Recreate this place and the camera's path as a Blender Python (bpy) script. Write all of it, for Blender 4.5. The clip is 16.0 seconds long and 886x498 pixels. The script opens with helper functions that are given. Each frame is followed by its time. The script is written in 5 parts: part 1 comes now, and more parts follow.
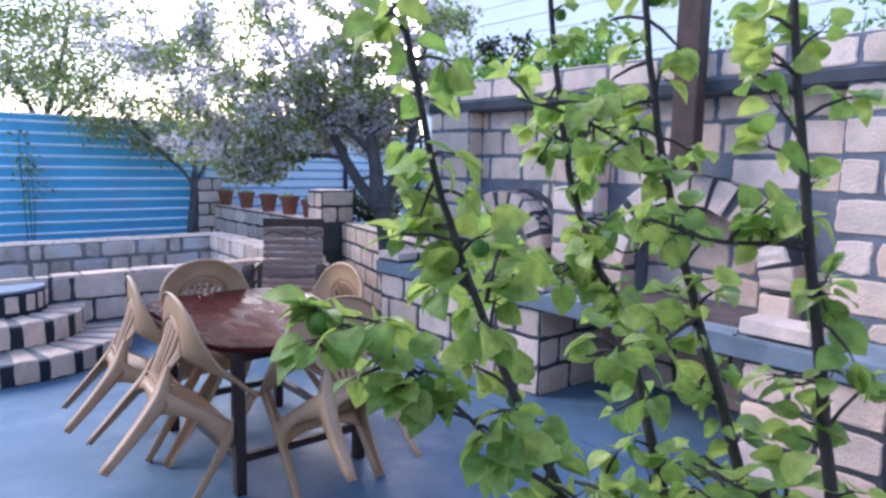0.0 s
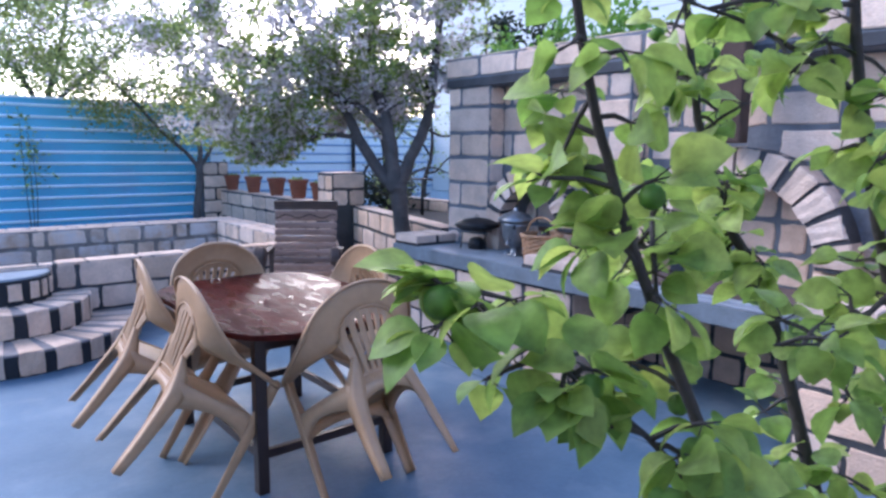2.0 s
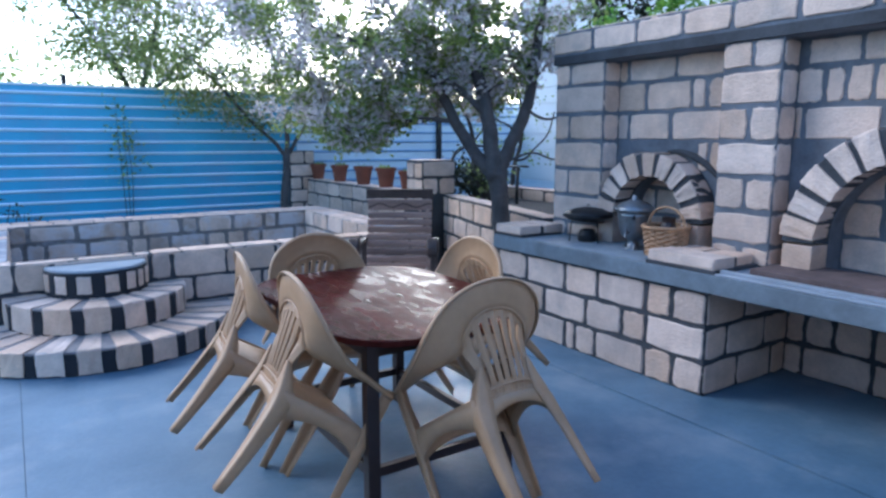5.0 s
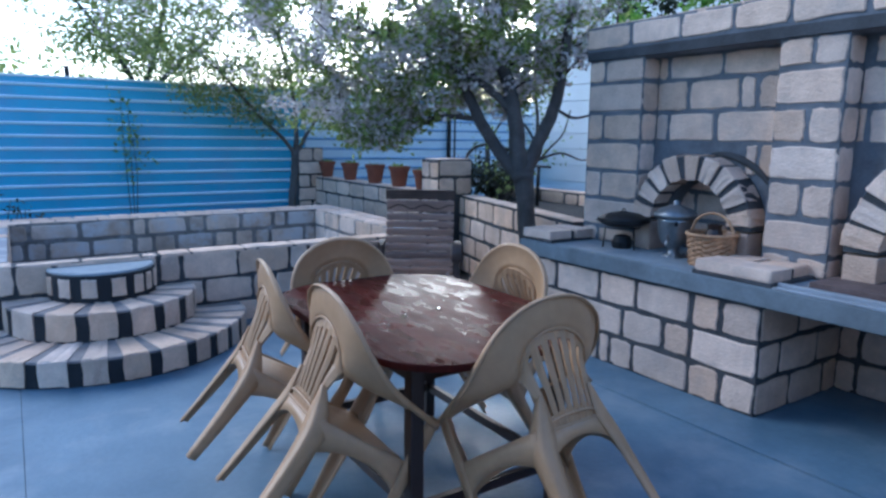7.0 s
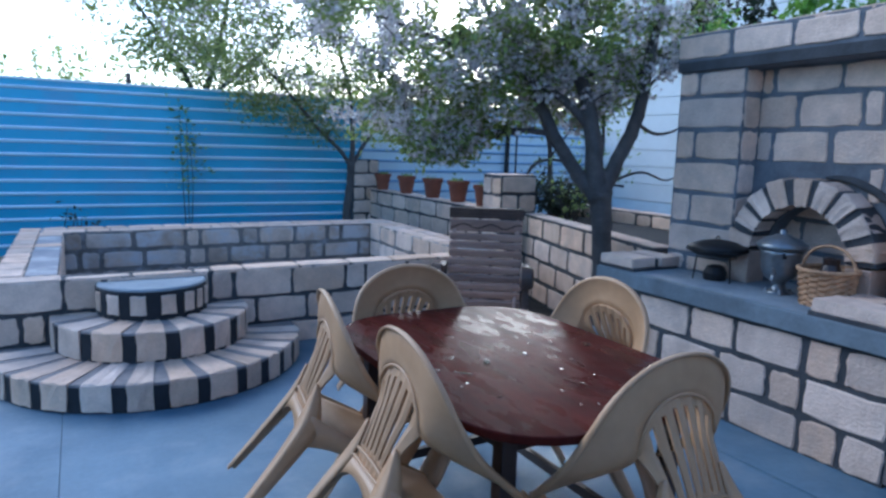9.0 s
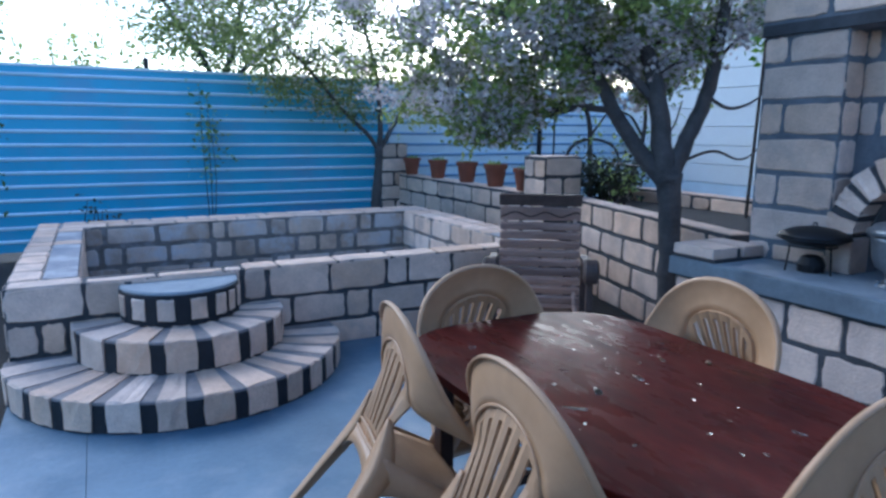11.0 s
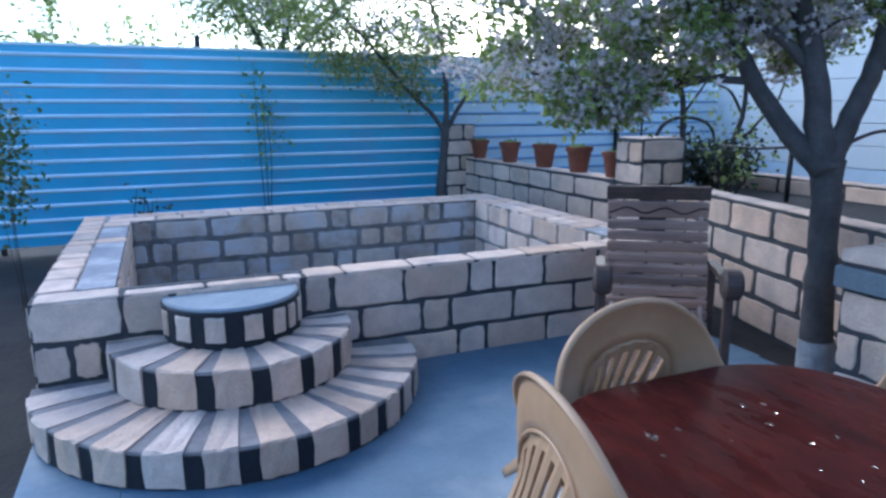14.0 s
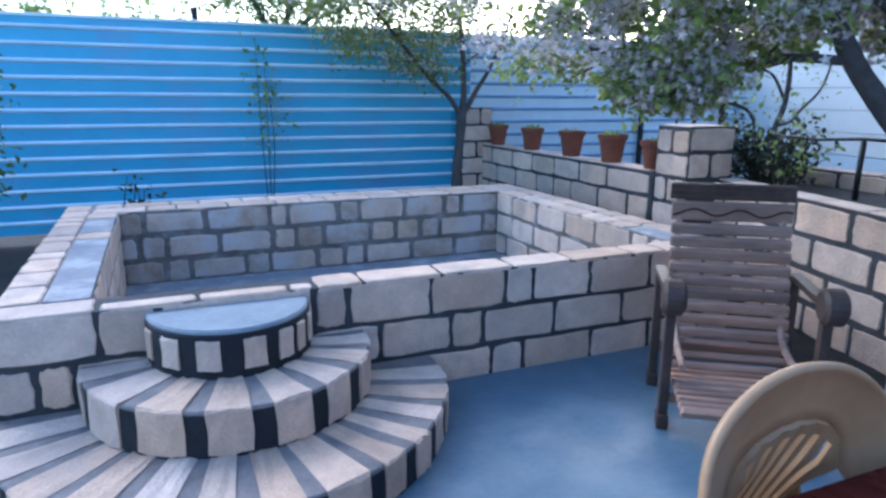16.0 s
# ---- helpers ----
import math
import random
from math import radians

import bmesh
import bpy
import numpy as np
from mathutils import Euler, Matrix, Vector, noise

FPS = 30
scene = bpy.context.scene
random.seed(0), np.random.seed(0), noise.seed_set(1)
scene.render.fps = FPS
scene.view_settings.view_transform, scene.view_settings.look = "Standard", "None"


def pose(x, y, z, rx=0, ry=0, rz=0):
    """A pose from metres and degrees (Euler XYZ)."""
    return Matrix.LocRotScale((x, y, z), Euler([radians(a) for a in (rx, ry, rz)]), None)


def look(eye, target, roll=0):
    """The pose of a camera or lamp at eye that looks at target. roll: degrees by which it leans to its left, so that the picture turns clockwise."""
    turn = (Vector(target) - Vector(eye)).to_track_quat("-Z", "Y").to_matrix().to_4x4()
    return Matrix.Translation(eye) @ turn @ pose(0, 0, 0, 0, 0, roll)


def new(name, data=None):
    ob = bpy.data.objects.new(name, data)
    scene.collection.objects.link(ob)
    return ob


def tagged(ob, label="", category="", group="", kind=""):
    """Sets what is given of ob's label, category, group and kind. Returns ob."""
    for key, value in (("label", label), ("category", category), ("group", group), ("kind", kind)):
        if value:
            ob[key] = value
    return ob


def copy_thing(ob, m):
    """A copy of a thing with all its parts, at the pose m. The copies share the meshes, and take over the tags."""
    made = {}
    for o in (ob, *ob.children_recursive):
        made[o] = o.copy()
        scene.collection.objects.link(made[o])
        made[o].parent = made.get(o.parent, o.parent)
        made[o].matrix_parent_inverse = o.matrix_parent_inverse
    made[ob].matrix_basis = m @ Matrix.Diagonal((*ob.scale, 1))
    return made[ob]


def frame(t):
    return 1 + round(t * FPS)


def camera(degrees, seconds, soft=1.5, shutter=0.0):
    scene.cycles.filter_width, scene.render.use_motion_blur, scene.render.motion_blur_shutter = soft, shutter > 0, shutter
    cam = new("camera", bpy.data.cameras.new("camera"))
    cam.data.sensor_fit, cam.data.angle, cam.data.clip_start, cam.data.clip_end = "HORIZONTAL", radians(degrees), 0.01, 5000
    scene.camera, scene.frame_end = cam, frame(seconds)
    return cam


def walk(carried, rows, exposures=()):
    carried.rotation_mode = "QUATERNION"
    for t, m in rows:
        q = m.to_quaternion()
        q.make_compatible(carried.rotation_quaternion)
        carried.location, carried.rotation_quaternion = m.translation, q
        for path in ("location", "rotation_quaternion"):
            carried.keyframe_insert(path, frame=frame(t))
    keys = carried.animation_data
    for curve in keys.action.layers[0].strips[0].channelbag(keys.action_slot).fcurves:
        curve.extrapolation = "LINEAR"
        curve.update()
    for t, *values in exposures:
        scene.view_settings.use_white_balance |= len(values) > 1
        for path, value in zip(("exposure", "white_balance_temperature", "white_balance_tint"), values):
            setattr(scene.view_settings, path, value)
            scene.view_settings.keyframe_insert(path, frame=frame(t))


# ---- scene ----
# ---- camera ----
cam = camera(67.8, 16.0, 2.7, 0.4)
PATH = [
    (0, (0.325, 0.386, 1.647), (1.595, 1.91, 1.395), 1.1),
    (0.5, (0.339, 0.456, 1.63), (1.591, 1.99, 1.35), 0.7),
    (1, (0.362, 0.532, 1.615), (1.591, 2.083, 1.322), 0.9),
    (1.5, (0.367, 0.591, 1.602), (1.613, 2.131, 1.325), 0.8),
    (2, (0.368, 0.671, 1.578), (1.628, 2.196, 1.284), 0.6),
    (2.5, (0.355, 0.727, 1.568), (1.618, 2.245, 1.247), 0.8),
    (3, (0.36, 0.795, 1.548), (1.571, 2.353, 1.224), 0.7),
    (3.5, (0.395, 0.893, 1.543), (1.606, 2.457, 1.246), 0.2),
    (4, (0.404, 1.001, 1.535), (1.558, 2.601, 1.206), -0.1),
    (4.5, (0.415, 1.07, 1.529), (1.536, 2.692, 1.194), -0.1),
    (5, (0.421, 1.135, 1.533), (1.499, 2.787, 1.207), -0.0),
    (7.5, (0.41, 1.603, 1.537), (1.485, 3.256, 1.203), 0.9),
    (8, (0.453, 1.731, 1.535), (1.471, 3.421, 1.207), 1.0),
    (8.5, (0.475, 1.811, 1.544), (1.462, 3.524, 1.241), 1.1),
    (9, (0.489, 1.901, 1.552), (1.451, 3.629, 1.253), 1.7),
    (11.5, (0.508, 2.561, 1.54), (1.396, 4.315, 1.173), -0.2),
    (12, (0.559, 2.692, 1.537), (1.399, 4.467, 1.159), -0.4),
    (12.5, (0.596, 2.783, 1.538), (1.393, 4.574, 1.139), -0.7),
    (13, (0.617, 2.888, 1.533), (1.391, 4.687, 1.129), -0.6),
    (13.5, (0.629, 3.038, 1.535), (1.404, 4.833, 1.114), -0.2),
    (14, (0.619, 3.229, 1.544), (1.387, 5.029, 1.133), -0.3),
    (14.5, (0.612, 3.379, 1.553), (1.395, 5.16, 1.089), 0.3),
    (15, (0.627, 3.525, 1.539), (1.385, 5.307, 1.039), 0.5),
    (15.5, (0.666, 3.702, 1.538), (1.442, 5.486, 1.073), 0.5),
    (16, (0.692, 3.853, 1.534), (1.455, 5.644, 1.075), 0.4),
]
EXPOSURES = [(0, 2.02, 5900, 22), (3, 1.98, 5800, 21), (5, 1.69, 5480, 9.5), (9, 1.35, 5280, 7), (12.5, 1.41, 5310, 9), (16, 1.80, 5480, 9.5)]
walk(cam, [(t, look(eye, target, roll)) for t, eye, target, roll in PATH], EXPOSURES)

# ---- light ----
world = bpy.data.worlds.new("dusk_sky")
scene.world = world
world.use_nodes = True
wn = world.node_tree
sky = wn.nodes.new("ShaderNodeTexSky")
sky.sky_type = "NISHITA"
sky.sun_disc = False
sky.sun_elevation = radians(24)
sky.sun_rotation = radians(35)
sky.air_density, sky.dust_density, sky.ozone_density = 1.0, 1.5, 3.0
wn.links.new(sky.outputs[0], wn.nodes["Background"].inputs[0])
wn.nodes["Background"].inputs[1].default_value = 0.15
sun_data = bpy.data.lights.new("sun", "SUN")
sun_data.energy, sun_data.angle, sun_data.color = 0.9, radians(40), (1.0, 0.95, 0.9)
sun = new("sun", sun_data)
sun.matrix_world = look((0, 0, 30), (11.4, -16.4, 16))

# ---- materials ----
def material(name, color, rough=0.8, metal=0.0, vary=0.12, scale=3.0, fine=60.0, bump=0.15, color2=None, spec=0.5, piece=0.0, rough2=None, stain=None, stretch=None):
    """stain: (colour, noise scale, from, to, amount) laid over in world space; stretch: scales the grain."""
    m = bpy.data.materials.new(name)
    m.use_nodes = True
    n, l = m.node_tree.nodes, m.node_tree.links
    b = n["Principled BSDF"]
    b.inputs["Roughness"].default_value = rough
    b.inputs["Metallic"].default_value = metal
    b.inputs["Specular IOR Level"].default_value = spec
    geo = n.new("ShaderNodeTexCoord")
    big = n.new("ShaderNodeTexNoise")
    big.inputs["Scale"].default_value, big.inputs["Detail"].default_value, big.inputs["Roughness"].default_value = scale, 6, 0.65
    small = n.new("ShaderNodeTexNoise")
    small.inputs["Scale"].default_value, small.inputs["Detail"].default_value = fine, 4
    coord = geo.outputs["Object"]
    if stretch:
        mp = n.new("ShaderNodeMapping")
        mp.inputs["Scale"].default_value = stretch
        l.new(coord, mp.inputs["Vector"])
        coord = mp.outputs[0]
    if piece:
        own = n.new("ShaderNodeObjectInfo")
        far = n.new("ShaderNodeVectorMath")
        far.operation = "MULTIPLY_ADD"
        l.new(own.outputs["Random"], far.inputs[0])
        far.inputs[1].default_value = (37.0, 53.0, 71.0)
        l.new(coord, far.inputs[2])
        coord = far.outputs[0]
    for t in (big, small):
        l.new(coord, t.inputs["Vector"])
    mix = n.new("ShaderNodeMix")
    mix.data_type = "RGBA"
    dark = tuple(c * (1 - 2.2 * vary) for c in color) if color2 is None else color2
    mix.inputs["A"].default_value = (*dark, 1)
    mix.inputs["B"].default_value = (*color, 1)
    ramp = n.new("ShaderNodeMapRange")
    ramp.inputs["From Min"].default_value, ramp.inputs["From Max"].default_value = 0.34, 0.66
    l.new(big.outputs["Fac"], ramp.inputs["Value"])
    l.new(ramp.outputs[0], mix.inputs["Factor"])
    hsv = n.new("ShaderNodeHueSaturation")
    val = n.new("ShaderNodeMapRange")
    val.inputs["To Min"].default_value, val.inputs["To Max"].default_value = 1 - vary, 1 + vary
    l.new(small.outputs["Fac"], val.inputs["Value"])
    last = val.outputs[0]
    if piece:
        info = n.new("ShaderNodeObjectInfo")
        pr = n.new("ShaderNodeMapRange")
        pr.inputs["To Min"].default_value, pr.inputs["To Max"].default_value = 1 - piece, 1 + piece * 0.6
        l.new(info.outputs["Random"], pr.inputs["Value"])
        mul = n.new("ShaderNodeMath")
        mul.operation = "MULTIPLY"
        l.new(last, mul.inputs[0])
        l.new(pr.outputs[0], mul.inputs[1])
        last = mul.outputs[0]
    l.new(last, hsv.inputs["Value"])
    l.new(mix.outputs["Result"], hsv.inputs["Color"])
    if piece:
        tint = n.new("ShaderNodeMath")
        tint.operation = "MULTIPLY"
        tint.inputs[1].default_value = 17.3
        l.new(own.outputs["Random"], tint.inputs[0])
        fr = n.new("ShaderNodeMath")
        fr.operation = "FRACT"
        l.new(tint.outputs[0], fr.inputs[0])
        sat = n.new("ShaderNodeMapRange")
        sat.inputs["To Min"].default_value, sat.inputs["To Max"].default_value = 0.78, 1.08
        l.new(fr.outputs[0], sat.inputs["Value"])
        l.new(sat.outputs[0], hsv.inputs["Saturation"])
    out = hsv.outputs[0]
    if stain:
        pos = n.new("ShaderNodeNewGeometry")
        sn = n.new("ShaderNodeTexNoise")
        sn.inputs["Scale"].default_value, sn.inputs["Detail"].default_value, sn.inputs["Roughness"].default_value = stain[1], 7, 0.62
        l.new(pos.outputs["Position"], sn.inputs["Vector"])
        sr = n.new("ShaderNodeMapRange")
        sr.inputs["From Min"].default_value, sr.inputs["From Max"].default_value, sr.inputs["To Max"].default_value = stain[2], stain[3], stain[4]
        l.new(sn.outputs["Fac"], sr.inputs["Value"])
        sm = n.new("ShaderNodeMix")
        sm.data_type = "RGBA"
        sm.inputs["B"].default_value = (*stain[0], 1)
        l.new(sr.outputs[0], sm.inputs["Factor"])
        l.new(out, sm.inputs["A"])
        out = sm.outputs["Result"]
    l.new(out, b.inputs["Base Color"])
    if rough2 is not None:
        rr = n.new("ShaderNodeMapRange")
        rr.inputs["From Min"].default_value, rr.inputs["From Max"].default_value = 0.38, 0.62
        rr.inputs["To Min"].default_value, rr.inputs["To Max"].default_value = rough, rough2
        wet = n.new("ShaderNodeTexNoise")
        wet.inputs["Scale"].default_value, wet.inputs["Detail"].default_value = scale * 2.3, 8
        l.new(coord, wet.inputs["Vector"])
        l.new(wet.outputs["Fac"], rr.inputs["Value"])
        l.new(rr.outputs[0], b.inputs["Roughness"])
    if bump:
        bp = n.new("ShaderNodeBump")
        bp.inputs["Strength"].default_value, bp.inputs["Distance"].default_value = bump, 0.01
        l.new(small.outputs["Fac"], bp.inputs["Height"])
        l.new(bp.outputs[0], b.inputs["Normal"])
    return m


def leaf_material(name, color, color2, through_light=0.35, rough=0.5):
    m = bpy.data.materials.new(name)
    m.use_nodes = True
    n, l = m.node_tree.nodes, m.node_tree.links
    b = n["Principled BSDF"]
    b.inputs["Roughness"].default_value = rough
    geo = n.new("ShaderNodeNewGeometry")
    mix = n.new("ShaderNodeMix")
    mix.data_type = "RGBA"
    mix.inputs["A"].default_value, mix.inputs["B"].default_value = (*color2, 1), (*color, 1)
    l.new(geo.outputs["Random Per Island"], mix.inputs["Factor"])
    tc = n.new("ShaderNodeTexCoord")
    nz = n.new("ShaderNodeTexNoise")
    nz.inputs["Scale"].default_value, nz.inputs["Detail"].default_value = 55.0, 5
    l.new(tc.outputs["Object"], nz.inputs["Vector"])
    vr = n.new("ShaderNodeMapRange")
    vr.inputs["From Min"].default_value, vr.inputs["From Max"].default_value = 0.3, 0.7
    vr.inputs["To Min"].default_value, vr.inputs["To Max"].default_value = 0.62, 1.22
    l.new(nz.outputs["Fac"], vr.inputs["Value"])
    hv = n.new("ShaderNodeHueSaturation")
    l.new(vr.outputs[0], hv.inputs["Value"])
    l.new(mix.outputs["Result"], hv.inputs["Color"])
    bp = n.new("ShaderNodeBump")
    bp.inputs["Strength"].default_value, bp.inputs["Distance"].default_value = 0.35, 0.004
    l.new(nz.outputs["Fac"], bp.inputs["Height"])
    l.new(bp.outputs[0], b.inputs["Normal"])
    l.new(hv.outputs[0], b.inputs["Base Color"])
    tr = n.new("ShaderNodeBsdfTranslucent")
    l.new(hv.outputs[0], tr.inputs["Color"])
    add = n.new("ShaderNodeMixShader")
    add.inputs[0].default_value = through_light
    l.new(b.outputs[0], add.inputs[1])
    l.new(tr.outputs[0], add.inputs[2])
    l.new(add.outputs[0], n["Material Output"].inputs["Surface"])
    return m


M_STONE = material("shell_limestone", (0.78, 0.565, 0.425), 0.92, vary=0.15, scale=6, fine=70, bump=0.7, color2=(0.59, 0.42, 0.315), piece=0.20, stain=((0.36, 0.31, 0.28), 2.6, 0.52, 0.68, 0.5))
M_STONE_OLD = material("plaster_smeared_limestone", (0.63, 0.475, 0.37), 0.92, vary=0.18, scale=5, fine=60, bump=0.7, color2=(0.43, 0.32, 0.25), piece=0.30, stain=((0.54, 0.52, 0.53), 2.2, 0.47, 0.60, 0.8))
M_MORTAR = material("dark_cement_joint", (0.070, 0.073, 0.080), 0.92, vary=0.2, scale=4, fine=50, bump=0.4)
M_MORTAR_PALE = material("grey_cement_joint", (0.18, 0.195, 0.22), 0.92, vary=0.2, scale=4, fine=50, bump=0.4)
M_BLACK = material("black_painted_joint", (0.022, 0.025, 0.032), 0.85, vary=0.2, scale=5, fine=50, bump=0.4)
M_JOINT = material("brown_grey_cement_joint", (0.215, 0.19, 0.175), 0.92, vary=0.2, scale=4, fine=50, bump=0.4, stain=((0.36, 0.35, 0.36), 3.2, 0.50, 0.62, 0.7))
M_CEMENT = material("grey_cement_render", (0.185, 0.225, 0.255), 0.8, vary=0.14, scale=3, fine=40, bump=0.3, stain=((0.085, 0.10, 0.115), 2.6, 0.50, 0.66, 0.6))
# Dusty cement, its colour raised to carry sky light on upper faces.
M_SKYLIT_CEMENT = material("dusty_skylit_cement", (0.29, 0.33, 0.36), 0.75, vary=0.14, scale=4, fine=45, bump=0.3, color2=(0.195, 0.235, 0.27), stain=((0.16, 0.19, 0.21), 3.0, 0.54, 0.68, 0.6))
M_SMEAR = material("pale_smeared_cement", (0.36, 0.35, 0.355), 0.85, vary=0.15, scale=4, fine=40, bump=0.4, color2=(0.22, 0.235, 0.265), stain=((0.50, 0.49, 0.50), 4.0, 0.5, 0.64, 0.7))
M_TREAD = material("dusty_cement_joint", (0.30, 0.265, 0.25), 0.92, vary=0.2, scale=5, fine=50, bump=0.4, color2=(0.17, 0.155, 0.155))
M_FLOOR = material("patio_concrete", (0.140, 0.222, 0.295), 0.40, vary=0.14, scale=1.1, fine=34, bump=0.16, color2=(0.075, 0.138, 0.20), rough2=0.62, stain=((0.27, 0.32, 0.37), 1.7, 0.52, 0.70, 0.55))
M_SOIL = material("dark_soil", (0.035, 0.03, 0.026), 0.95, vary=0.2, scale=3, fine=30, bump=0.9)
M_FENCE = material("blue_painted_sheet_steel", (0.085, 0.42, 0.66), 0.32, metal=0.1, vary=0.06, scale=1.2, fine=8, bump=0.03, stain=((0.16, 0.30, 0.50), 1.1, 0.5, 0.65, 0.6))
M_FENCE2 = material("pale_blue_sheet_steel", (0.68, 0.79, 0.86), 0.3, metal=0.1, vary=0.05, scale=1.2, fine=8, bump=0.03)
# Rib highlights: the bright sky on the ribs, put into the base colour.
M_RIB_HIGHLIGHT = material("rib_sky_highlight_blue", (0.70, 0.84, 0.93), 0.35, vary=0.06, scale=2, fine=20, bump=0.03)
# Ribs of the pale sheets: their shadow lines, put into the colour.
M_RIB_SHADOW = material("rib_shadow_line_blue", (0.26, 0.42, 0.62), 0.4, vary=0.08, scale=2, fine=20, bump=0.03)
M_PLASTIC = material("beige_plastic", (0.52, 0.315, 0.17), 0.42, vary=0.05, scale=5, fine=30, bump=0.02, color2=(0.41, 0.245, 0.125))
M_TABLE = material("varnished_red_brown_wood", (0.095, 0.016, 0.011), 0.20, vary=0.22, scale=3, fine=12, bump=0.05, color2=(0.045, 0.009, 0.007), rough2=0.42, spec=0.05, stretch=(2.6, 0.9, 1.0))
M_LEG = material("dark_brown_wood", (0.035, 0.018, 0.014), 0.4, vary=0.15, scale=6, fine=40, bump=0.1)
M_WOOD = material("weathered_brown_wood", (0.45, 0.265, 0.185), 0.72, vary=0.18, scale=7, fine=60, bump=0.3, color2=(0.25, 0.145, 0.105), piece=0.2, stretch=(0.25, 1.0, 1.0))
M_WOOD_DARK = material("dark_carved_wood", (0.085, 0.052, 0.04), 0.6, vary=0.2, scale=9, fine=60, bump=0.3)
M_BARK = material("grey_bark", (0.10, 0.09, 0.085), 0.9, vary=0.2, scale=8, fine=50, bump=0.8, color2=(0.055, 0.05, 0.05))
M_TWIG = material("dark_twig_bark", (0.06, 0.05, 0.045), 0.85, vary=0.2, scale=12, fine=70, bump=0.5)
M_LEAF = leaf_material("spring_leaf", (0.21, 0.38, 0.06), (0.11, 0.26, 0.04), 0.4)
M_LEAF_DARK = leaf_material("olive_leaf", (0.42, 0.50, 0.15), (0.17, 0.24, 0.08), 0.5)
M_LEAF_DEEP = leaf_material("dark_evergreen_leaf", (0.045, 0.06, 0.03), (0.02, 0.03, 0.018), 0.2)
M_LEAF_DULL = leaf_material("young_grey_green_leaf", (0.34, 0.41, 0.13), (0.16, 0.21, 0.075), 0.45)
M_LEAF_YOUNG = leaf_material("fresh_yellow_green_leaf", (0.49, 0.59, 0.14), (0.21, 0.36, 0.07), 0.55)
M_BLOSSOM = leaf_material("white_blossom", (0.84, 0.78, 0.77), (0.52, 0.46, 0.47), 0.42, 0.7)
M_RUST = material("rusty_sheet_iron", (0.10, 0.06, 0.045), 0.8, metal=0.2, vary=0.2, scale=6, fine=40, bump=0.3)
M_TERRA = material("terracotta", (0.24, 0.075, 0.04), 0.8, vary=0.12, scale=8, fine=60, bump=0.15)
M_IRON = material("blackened_cast_iron", (0.02, 0.021, 0.024), 0.5, metal=0.4, vary=0.2, scale=10, fine=60, bump=0.2)
M_STEEL = material("tarnished_nickel", (0.26, 0.28, 0.30), 0.34, metal=0.7, vary=0.15, scale=10, fine=50, bump=0.05)
M_GALV = material("dull_galvanised_steel", (0.36, 0.40, 0.45), 0.38, metal=0.35, vary=0.08, scale=6, fine=40, bump=0.05)
M_WICKER = material("tan_wicker", (0.54, 0.31, 0.165), 0.75, vary=0.2, scale=20, fine=90, bump=0.4)
M_WHITE = material("white_painted_siding", (0.68, 0.72, 0.73), 0.6, vary=0.04, scale=1, fine=20, bump=0.05)
M_WHITEWASH = material("whitewashed_bark", (0.42, 0.44, 0.46), 0.9, vary=0.2, scale=8, fine=50, bump=0.6)
M_PLASTER = material("grey_plaster", (0.42, 0.40, 0.38), 0.9, vary=0.12, scale=2, fine=40, bump=0.3)
M_ASH = material("charred_red_brick", (0.16, 0.11, 0.10), 0.9, vary=0.2, scale=7, fine=50, bump=0.4)
M_GRASS = leaf_material("grass_blade", (0.07, 0.14, 0.03), (0.04, 0.08, 0.02), 0.2)


# ---- mesh helpers ----
def link(name, bm, mat, parent=None, label="", smooth=False, at=None):
    me = bpy.data.meshes.new(name)
    bm.normal_update()
    bm.to_mesh(me)
    bm.free()
    me.materials.append(mat)
    if smooth:
        for p in me.polygons:
            p.use_smooth = True
    ob = new(name, me)
    if parent is not None:
        ob.parent = parent
    if at is not None:
        ob.matrix_basis = at
    if label:
        ob["label"] = label
    return ob


def part(name, bm, mat, parent, label="", smooth=False, at=None):
    return link(name, bm, mat, parent, label, smooth, at)


def thing(name, at, label, category, group=""):
    ob = new(name)
    ob.matrix_basis = at
    return tagged(ob, label, category, group)


def box(bm, lo, hi, bevel=0.0, m=None):
    r = bmesh.ops.create_cube(bm, size=1)
    vs = r["verts"]
    for v in vs:
        v.co = Vector((lo[i] + (v.co[i] + 0.5) * (hi[i] - lo[i]) for i in range(3)))
    if bevel:
        es = list({e for v in vs for e in v.link_edges})
        r2 = bmesh.ops.bevel(bm, geom=es, offset=bevel, segments=2, affect="EDGES", profile=0.6)
        vs = list({v for f in r2["faces"] for v in f.verts} | {v for v in vs if v.is_valid})
    if m is not None:
        for v in vs:
            v.co = m @ v.co
    return bm


def boxes(*specs, bevel=0.0):
    bm = bmesh.new()
    for lo, hi in specs:
        box(bm, lo, hi, bevel)
    return bm


